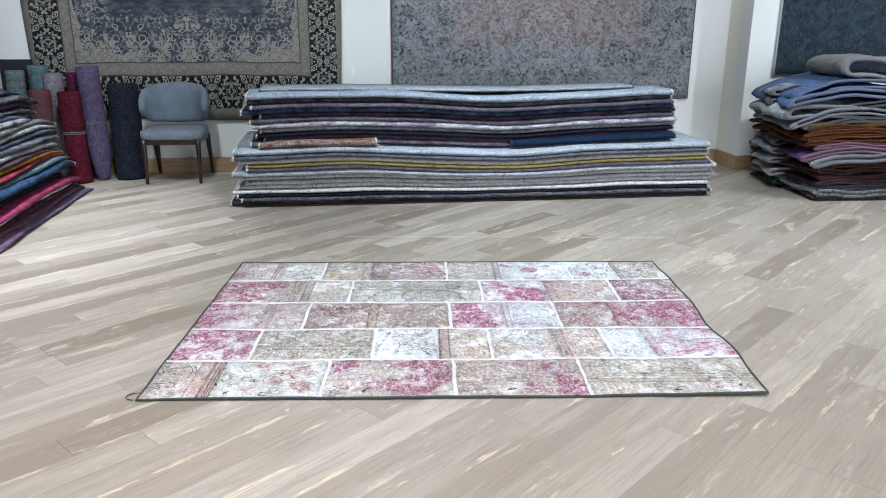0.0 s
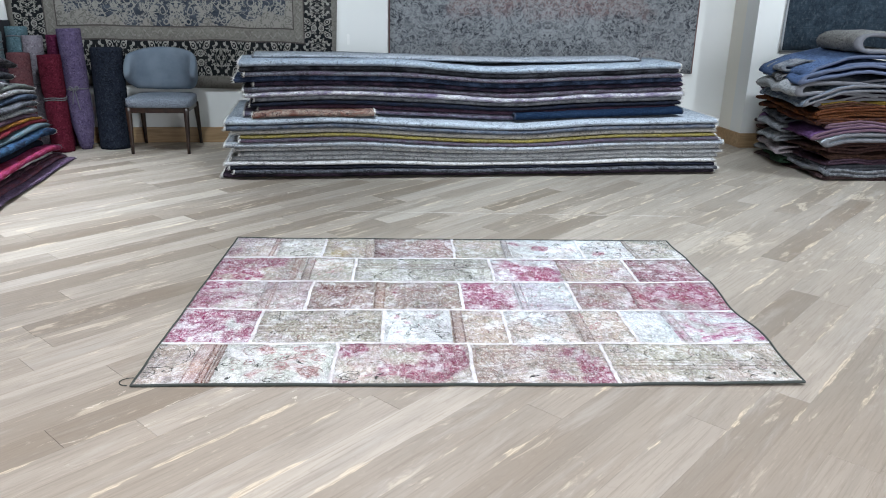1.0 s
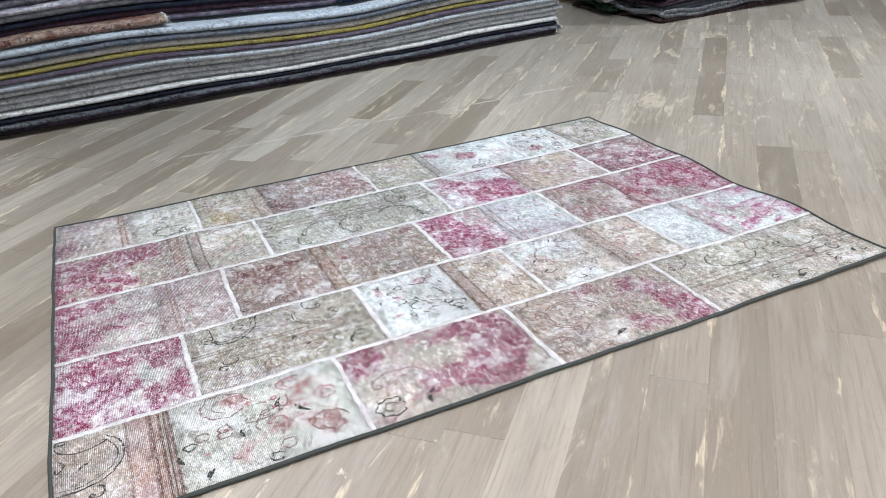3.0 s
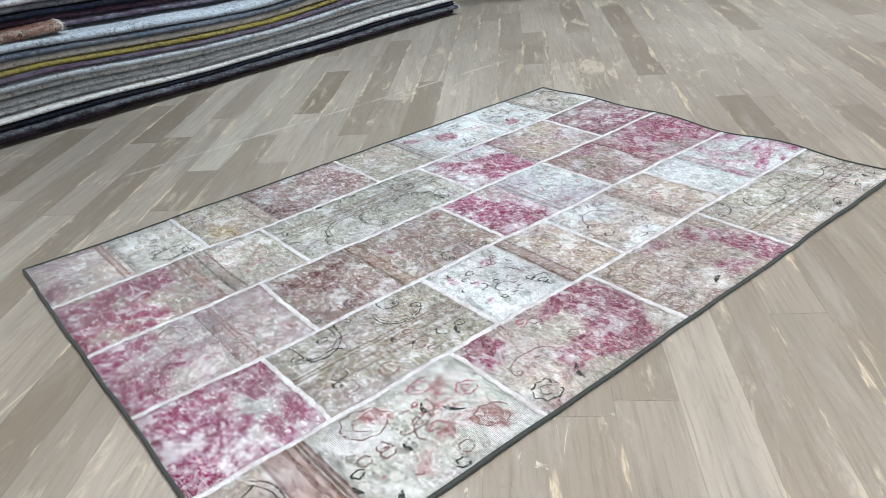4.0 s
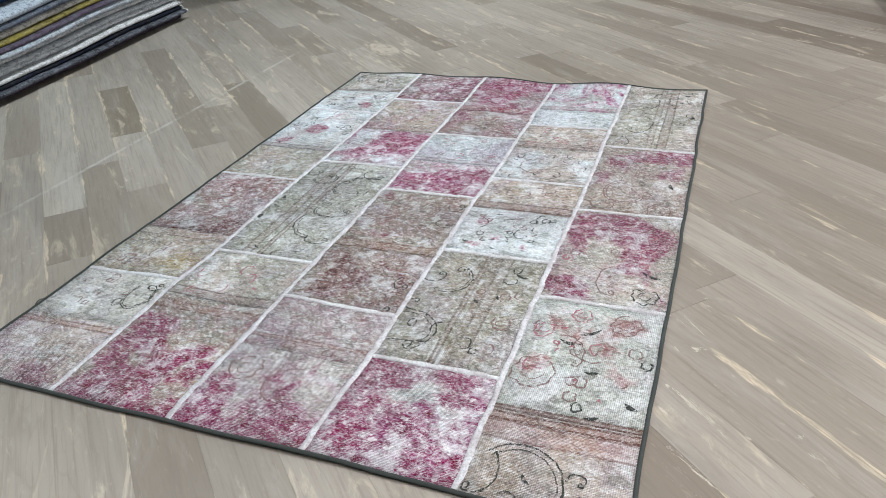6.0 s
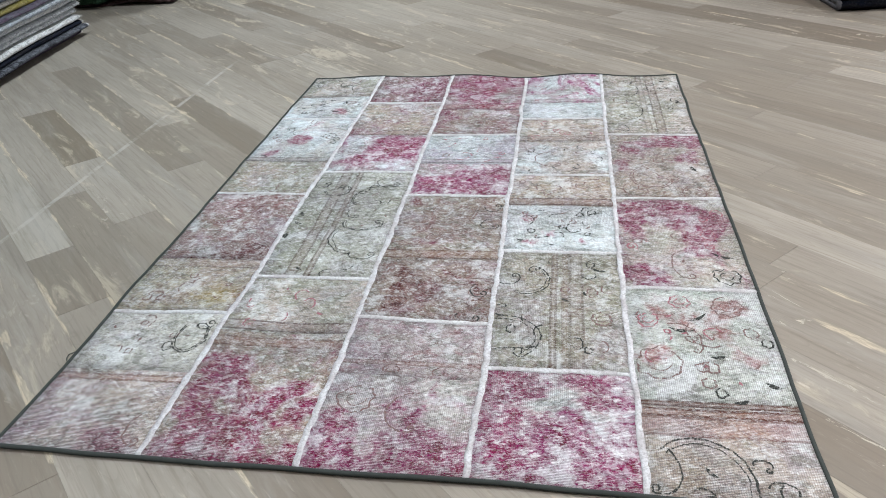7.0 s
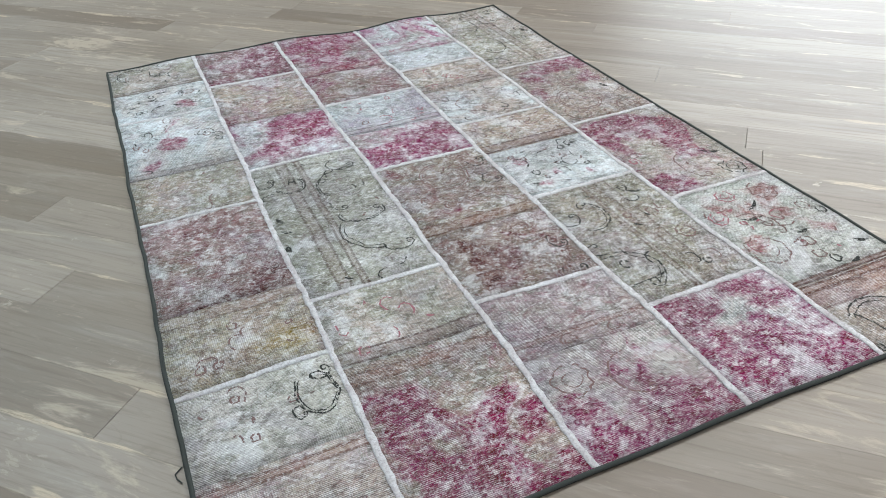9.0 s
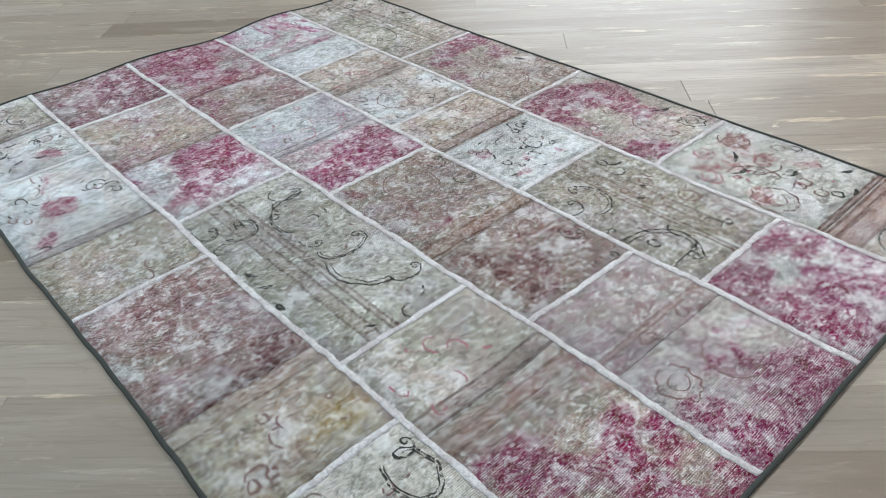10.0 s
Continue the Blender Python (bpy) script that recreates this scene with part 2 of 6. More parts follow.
def skin(bm, rings, closed=True, caps=True):
    """Quads between successive rings of points."""
    rows = [[bm.verts.new(p) for p in ring] for ring in rings]
    n = len(rows[0])
    for a, b in zip(rows, rows[1:]):
        for i in range(n if closed else n - 1):
            bm.faces.new((a[i], a[(i + 1) % n], b[(i + 1) % n], b[i]))
    if caps and closed:
        bm.faces.new(list(reversed(rows[0])))
        bm.faces.new(rows[-1])
    return rows


def tube(points, radius, sides=8, closed=False):
    """A round cord along points."""
    bm = bmesh.new()
    pts = [Vector(p) for p in points]
    rings = []
    for i, p in enumerate(pts):
        if closed:
            d = pts[(i + 1) % len(pts)] - pts[i - 1]
        else:
            d = pts[min(i + 1, len(pts) - 1)] - pts[max(i - 1, 0)]
        d.normalize()
        up = Vector((0, 0, 1)) if abs(d.z) < 0.9 else Vector((1, 0, 0))
        s = d.cross(up).normalized()
        u = s.cross(d)
        rings.append([p + radius * (math.cos(a) * s + math.sin(a) * u) for a in (2 * math.pi * k / sides for k in range(sides))])
    if closed:
        rings.append(rings[0])
        skin(bm, rings, caps=False)
        bmesh.ops.remove_doubles(bm, verts=bm.verts, dist=1e-5)
    else:
        skin(bm, rings)
    return bm


def wob(x, y, z, scale, amount):
    return noise.noise(Vector((x * scale, y * scale, z * scale))) * amount


# ---- room ----
BACK, STEP_X, NEAR = 3.84, 3.25, 3.42
WEST, EAST, SOUTH, TALL = -5.2, 6.2, -5.6, 3.0


def wall(name, lo, hi, material, label):
    ob = box_part(name, lo, hi, material)
    return tagged(ob, label, "wall", kind="structure")


wall("wall_north", (WEST, BACK, -0.02), (STEP_X + 0.0, BACK + 0.2, TALL), WALL_WHITE, "white painted plaster wall of the rug showroom")
wall("wall_return", (STEP_X, NEAR + 0.002, -0.02), (STEP_X + 0.2, BACK + 0.2, TALL), WALL_CREAM, "cream painted return of the stepped wall")
wall("wall_north_east", (STEP_X - 0.003, NEAR, -0.02), (EAST, NEAR + 0.2, TALL), WALL_WHITE, "white painted wall behind the messy rug pile")
# unseen side walls, their tone chosen to soak up bounced light
wall("wall_west", (WEST - 0.2, SOUTH, -0.02), (WEST, BACK + 0.2, TALL), WALL_LOW_BOUNCE, "unseen wall, dark taupe to cut bounced light")
wall("wall_east", (EAST, SOUTH, -0.02), (EAST + 0.2, NEAR + 0.2, TALL), WALL_LOW_BOUNCE, "unseen wall, dark taupe to cut bounced light")
# unseen south wall in the same light-absorbing tone, open at the window
bm = bmesh.new()
box(bm, (WEST - 0.2, SOUTH - 0.2, -0.02), (WINDOW[0], SOUTH, TALL))
box(bm, (WINDOW[1], SOUTH - 0.2, -0.02), (EAST + 0.2, SOUTH, TALL))
box(bm, (WINDOW[0], SOUTH - 0.2, -0.02), (WINDOW[1], SOUTH, WINDOW[2]))
box(bm, (WINDOW[0], SOUTH - 0.2, WINDOW[3]), (WINDOW[1], SOUTH, TALL))
tagged(part("wall_south", bm, WALL_LOW_BOUNCE, smooth=False), "unseen wall, dark taupe against bounce, with a wide shop window opening", "wall", kind="structure")
# unseen ceiling, kept dark so that little light bounces back down
tagged(box_part("ceiling", (WEST - 0.2, SOUTH - 0.2, TALL), (EAST + 0.2, BACK + 0.2, TALL + 0.15), CEILING_LOW_BOUNCE), "unseen ceiling, dark grey to cut bounced light", "ceiling", kind="structure")


def baseboard(lo, hi):
    ob = box_part("baseboard", lo, hi, OAK_TRIM, bevel=0.004)
    tagged(ob, "honey-coloured oak baseboard along the wall", "baseboard", kind="structure")


baseboard((WEST, BACK - 0.018, 0.0), (STEP_X - 0.018, BACK, 0.135))
baseboard((STEP_X - 0.021, NEAR - 0.018, 0.0), (STEP_X - 0.003, BACK, 0.135))
baseboard((STEP_X - 0.003, NEAR - 0.018, 0.0), (EAST, NEAR, 0.135))

# wall switch beside the hanging rug
switch = holder("wall_switch", pose(-0.371, BACK, 0.905))
tagged(switch, "small white plastic switch on the white wall", "switch")
box_part("plate", (-0.012, -0.010, -0.045), (0.012, 0.0, 0.045), WHITE_PLASTIC, switch, 0.003)
box_part("rocker", (-0.007, -0.016, -0.02), (0.007, -0.009, 0.02), WHITE_PLASTIC, switch, 0.002)

# ---- patchwork rug ----
RUG_TURN = -6.1
HALF_L0, HALF_L1, HALF_W = -1.197, 1.190, 0.822
CREAM, IVORY, OLIVE, TAUPE = (0.52, 0.46, 0.415), (0.61, 0.59, 0.56), (0.352, 0.352, 0.288), (0.305, 0.245, 0.220)
ROSE, MAUVE, ICE, SAND = (0.28, 0.190, 0.195), (0.415, 0.335, 0.36), (0.66, 0.74, 0.765), (0.43, 0.362, 0.305)
MAGENTA, WINE = (0.262, 0.036, 0.115), (0.19, 0.055, 0.092)


def patch_material(seed, a, b, red=None, cover=0.0, slope=(0.0, 0.0), mid=(0.0, 0.0), vines=0.3, bands=(), fleck=0.2, worn=0.3, dots=0.35, spots=(), lines=(), sprigs=0, sprig_tint="madder"):
    """Faded Persian scrap: two ground tints, dyed blotches that thicken along slope, thin outlines, border bands and scrolls."""
    g = Nodes("rug_patch", 0.95, 0, 0.1)
    uv = g.coords()
    u, v, _ = g.xyz(uv)
    s = g.add(uv, (seed * 2.37, seed * 5.11, seed * 0.7))
    wu, wv, _ = g.xyz(g.add(uv, g.mapped(g.node("ShaderNodeTexNoise", {"Vector": s, "Scale": 14.0, "Detail": 4.0}).outputs[1], loc=(-0.05, -0.05, 0), scale=(0.10, 0.10, 0.0))))
    # ground
    st = g.mapped(s, scale=(1.7, 1.0, 1))
    n = g.noise(s, 5.0, 6, 0.7, 0.5)
    c = g.mix(g.step(n, 0.42, 0.58), a, b)
    fine = g.noise(st, 30, 4, 0.7, 0.6)
    c = g.mix(g.math("MULTIPLY", g.step(fine, 0.46, 0.64), 0.68), c, tuple(x * 0.52 for x in a))
    lilac = g.noise(g.add(s, (6.0, 7.0, 3.0)), 5.5, 5, 0.7, 0.6)
    c = g.mix(g.math("MULTIPLY", g.step(lilac, 0.50, 0.62), 0.34), c, (0.42, 0.39, 0.47))
    moss = g.noise(g.add(s, (3.0, 5.0, 7.0)), 6.5, 5, 0.7, 0.6)
    c = g.mix(g.math("MULTIPLY", g.step(moss, 0.52, 0.62), 0.28), c, (0.345, 0.355, 0.275))
    # small mixed tints of the knots
    tint = g.noise(g.add(st, (9.0, 3.0, 1.0)), 15, 6, 0.74, 0.9)
    c = g.mix(g.math("MULTIPLY", g.step(tint, 0.53, 0.61), fleck * 0.8), c, (0.31, 0.12, 0.15))
    tint2 = g.noise(g.add(st, (4.0, 8.0, 2.0)), 12, 6, 0.74, 0.9)
    c = g.mix(g.math("MULTIPLY", g.step(tint2, 0.52, 0.60), 0.55), c, (0.20, 0.215, 0.185))
    speck = g.noise(g.add(st, (2.0, 4.0, 6.0)), 58, 3, 0.7, 0.6)
    c = g.mix(g.math("MULTIPLY", g.step(speck, 0.56, 0.62), 0.4), c, (0.11, 0.09, 0.085))
    # dyed blotches
    if red:
        blot = g.noise(g.add(s, (2.0, 6.0, 4.0)), 5.6, 7, 0.66, 0.9)
        lean = g.math("ADD", g.math("MULTIPLY", g.math("SUBTRACT", u, mid[0]), slope[0]), g.math("MULTIPLY", g.math("SUBTRACT", v, mid[1]), slope[1]))
        f = g.math("ADD", g.math("ADD", blot, lean), cover)
        for pu, pv, radius, weight in spots:
            du, dv = g.math("SUBTRACT", wu, pu), g.math("SUBTRACT", wv, pv)
            d = g.math("SQRT", g.math("ADD", g.math("MULTIPLY", du, du), g.math("MULTIPLY", dv, dv)))
            f = g.math("ADD", f, g.math("MULTIPLY", g.step(d, radius * 1.9, radius * 0.2), weight))
        wash = g.step(f, 0.42, 0.56)
        f = g.step(f, 0.475, 0.575)
        broken = g.noise(g.add(st, (1.0, 2.0, 9.0)), 30, 5, 0.75, 0.5)
        tex = g.math("ADD", 0.44, g.math("MULTIPLY", g.step(broken, 0.40, 0.56), 0.48))
        dye = g.mix(g.step(g.noise(g.add(s, (8.0, 8.0, 1.0)), 6.0, 4, 0.65), 0.42, 0.6), red, tuple(0.5 * x + 0.5 * y for x, y in zip(red, (0.24, 0.11, 0.18))))
        c = g.mix(g.math("MULTIPLY", wash, 0.20), c, tuple(min(1.0, x * 1.5 + 0.12) for x in red))
        c = g.mix(g.math("MULTIPLY", f, tex), c, g.mix(g.step(fine, 0.42, 0.62), dye, tuple(x * 0.62 for x in red)))
    # small ringed flowers
    if dots:
        dv_ = g.node("ShaderNodeTexVoronoi", {"Vector": g.add(g.mapped(s, scale=(1.0, 1.15, 1.0)), g.mapped(g.node("ShaderNodeTexNoise", {"Vector": s, "Scale": 30.0, "Detail": 2.0}).outputs[1], loc=(-0.012, -0.012, 0), scale=(0.024, 0.024, 0.0))), "Scale": 12.0, "Randomness": 0.85}, voronoi_dimensions="2D").outputs["Distance"]
        dm = g.math("MULTIPLY", g.line(dv_, 0.24, 0.055), g.step(g.noise(g.add(s, (8.0, 2.0, 0.0)), 6.0, 2), 0.46, 0.54))
        c = g.mix(g.math("MULTIPLY", dm, dots), c, (0.16, 0.12, 0.125))
        # filled dark leaves
        leaf = g.node("ShaderNodeTexVoronoi", {"Vector": g.mapped(g.add(s, (1.0, 7.0, 0.0)), rot=(0, 0, 40 * seed), scale=(1.0, 2.0, 1.0)), "Scale": 12.0, "Randomness": 0.9}, voronoi_dimensions="2D").outputs["Distance"]
        lm = g.math("MULTIPLY", g.step(leaf, 0.21, 0.16), g.step(g.noise(g.add(s, (2.0, 8.0, 0.0)), 5.0, 2), 0.50, 0.56))
        c = g.mix(g.math("MULTIPLY", lm, min(1.0, dots * 1.1)), c, (0.085, 0.09, 0.085))
    # wear back to the white weft
    bare = g.noise(g.add(s, (5.0, 5.0, 8.0)), 11, 6, 0.72)
    bare2 = g.noise(g.add(st, (6.0, 1.0, 8.0)), 42, 4, 0.72)
    c = g.mix(g.math("MULTIPLY", g.step(bare, 0.52, 0.62), worn + 0.12), c, (0.86, 0.90, 0.93))
    c = g.mix(g.math("MULTIPLY", g.step(bare2, 0.54, 0.62), worn + 0.15), c, (0.86, 0.88, 0.88))
    # border bands
    for axis, at, width, colour, strength in bands:
        w = g.math("ADD", u if axis == "u" else v, g.math("MULTIPLY", g.math("SUBTRACT", g.noise(s, 4.0, 2), 0.5), 0.012))
        for off in (-0.5, 0.5):
            c = g.mix(g.math("MULTIPLY", g.line(w, at + off * width, 0.0045), strength), c, tuple(x * 0.45 for x in colour))
        c = g.mix(g.math("MULTIPLY", g.line(w, at, width * 0.55), strength * 0.55), c, colour)
    # outlines of vines
    warp = g.add(s, g.mapped(g.node("ShaderNodeTexNoise", {"Vector": s, "Scale": 22.0, "Detail": 2.0}).outputs[1], loc=(-0.012, -0.012, 0), scale=(0.024, 0.024, 0.0)))
    vine = g.line(g.noise(warp, 8.5, 1.0, 0.4, 0.9), 0.47, 0.019)
    vine = g.math("MULTIPLY", vine, g.step(g.noise(g.add(s, (7.0, 1.0, 3.0)), 4.5, 2), 0.46, 0.54))
    vine2 = g.line(g.noise(warp, 19.0, 1.0, 0.4, 1.2), 0.52, 0.020)
    vine2 = g.math("MULTIPLY", vine2, g.step(g.noise(g.add(s, (1.0, 9.0, 3.0)), 6.0, 2), 0.45, 0.55))
    c = g.mix(g.math("MULTIPLY", vine, vines), c, (0.085, 0.080, 0.075))
    c = g.mix(g.math("MULTIPLY", vine2, vines * 0.7 + 0.2), c, (0.17, 0.11, 0.105))
    # broken knots
    grit = g.noise(g.add(st, (5.0, 2.0, 1.0)), 125, 4, 0.8, 0.4)
    c = g.mix(g.math("MULTIPLY", g.step(grit, 0.54, 0.64), 0.32), c, (0.10, 0.085, 0.085))
    c = g.mix(g.math("MULTIPLY", g.step(grit, 0.46, 0.37), 0.32), c, (0.84, 0.86, 0.86))
    # weave
    c = g.node("ShaderNodeBrightContrast", {0: c, 1: 0.022, 2: 0.28}).outputs[0]
    weft = g.node("ShaderNodeTexWave", {"Vector": uv, "Scale": 82.0, "Distortion": 1.6, "Detail": 2.0, "Detail Scale": 6.0}, bands_direction="X").outputs[1]
    warp_ = g.node("ShaderNodeTexWave", {"Vector": uv, "Scale": 74.0, "Distortion": 1.0, "Detail": 1.0, "Detail Scale": 4.0}, bands_direction="Y").outputs[1]
    knots = g.noise(g.mapped(s, scale=(1.0, 0.35, 1)), 330, 2, 0.6)
    knot = g.voronoi(g.mapped(s, scale=(1.0, 0.6, 0.0)), 300.0, "Color")
    kv = g.xyz(knot)[0]
    c = g.mix(g.math("MULTIPLY", g.step(kv, 0.72, 0.78), 0.22), c, (0.12, 0.10, 0.10))
    thread = g.math("MULTIPLY", g.step(weft, 0.35, 0.8), g.math("ADD", 0.22, g.math("MULTIPLY", g.step(g.noise(g.add(s, (1.0, 3.0, 5.0)), 3.5, 3), 0.4, 0.62), 0.48)))
    c = g.mix(thread, c, (0.065, 0.055, 0.058))
    cross = g.math("MULTIPLY", g.step(warp_, 0.5, 0.9), g.math("MULTIPLY", g.step(g.noise(g.add(s, (7.0, 3.0, 2.0)), 3.0, 3), 0.42, 0.6), 0.42))
    c = g.mix(cross, c, (0.09, 0.08, 0.08))
    light = g.math("MULTIPLY", g.step(weft, 0.3, 0.06), g.step(g.noise(st, 46, 3, 0.7), 0.5, 0.6))
    c = g.mix(g.math("MULTIPLY", light, 0.5), c, (0.88, 0.89, 0.89))
    c = g.mix(g.math("MULTIPLY", g.step(knots, 0.5, 0.66), 0.22), c, (0.80, 0.79, 0.78))
    g.bump(g.math("ADD", g.math("MULTIPLY", weft, 0.8), knots), 0.35, 0.0012)
    return g.done(c)


def rug_height(u, v):
    z = 0.0085 + 0.0035 * noise.noise(Vector((u * 2.3, v * 2.9, 4.0)))
    # soft ripples where the far end does not lie flat
    far = max(0.0, (u - 0.55) / 0.64)
    z += far * far * (0.005 + 0.005 * math.sin(v * 13.0 + 0.6))
    z += 0.004 * math.exp(-((u + 0.72) / 0.1) ** 2) * math.sin(v * 15)
    return max(z, 0.005)


def rug_point(u, v, lift=0.0):
    du = 0.004 * noise.noise(Vector((u * 3.0, v * 4.0, 1.0))) + 0.003 * noise.noise(Vector((u * 8.0, v * 8.0, 7.0)))
    dv = 0.006 * noise.noise(Vector((u * 4.0, v * 3.0, 2.0))) + 0.003 * noise.noise(Vector((u * 11.0, v * 8.0, 9.0)))
    if u > 0.5:
        du += (u - 0.5) * (0.010 * math.sin(v * 8.0 - 0.8) + 0.034 * v)
    if u < -0.8:
        du += (-0.8 - u) * 0.028 * (v + 0.82)
    return (u + du, v + dv, rug_height(u, v) + lift)


rug = holder("patchwork_rug", pose(0, 0, 0, 0, 0, RUG_TURN))
tagged(rug, "faded pink, beige and ivory patchwork rug with dark binding on floor", "rug")
g = Nodes("seam_webbing", 0.95, 0, 0.05)
_v = g.coords()
_f = g.noise(_v, 190, 3, 0.7)
_c = g.mix(g.step(g.noise(_v, 18, 5, 0.7), 0.38, 0.62), (0.71, 0.715, 0.73), (0.55, 0.525, 0.535))
g.bump(_f, 0.8, 0.002)
SEAM_WHITE = g.done(g.mix(g.math("MULTIPLY", g.step(_f, 0.45, 0.62), 0.45), _c, (0.27, 0.25, 0.25)))
BINDING = plain("binding_cord", (0.040, 0.048, 0.044), 0.9, 0, 0.3, 40, 500, 0.7)
BACKING = plain("rug_backing", (0.5, 0.47, 0.42), 0.9)

ROWS_V = (-HALF_W, -0.498, -0.170, 0.165, 0.498, HALF_W)
BROWN = (0.34, 0.20, 0.17)
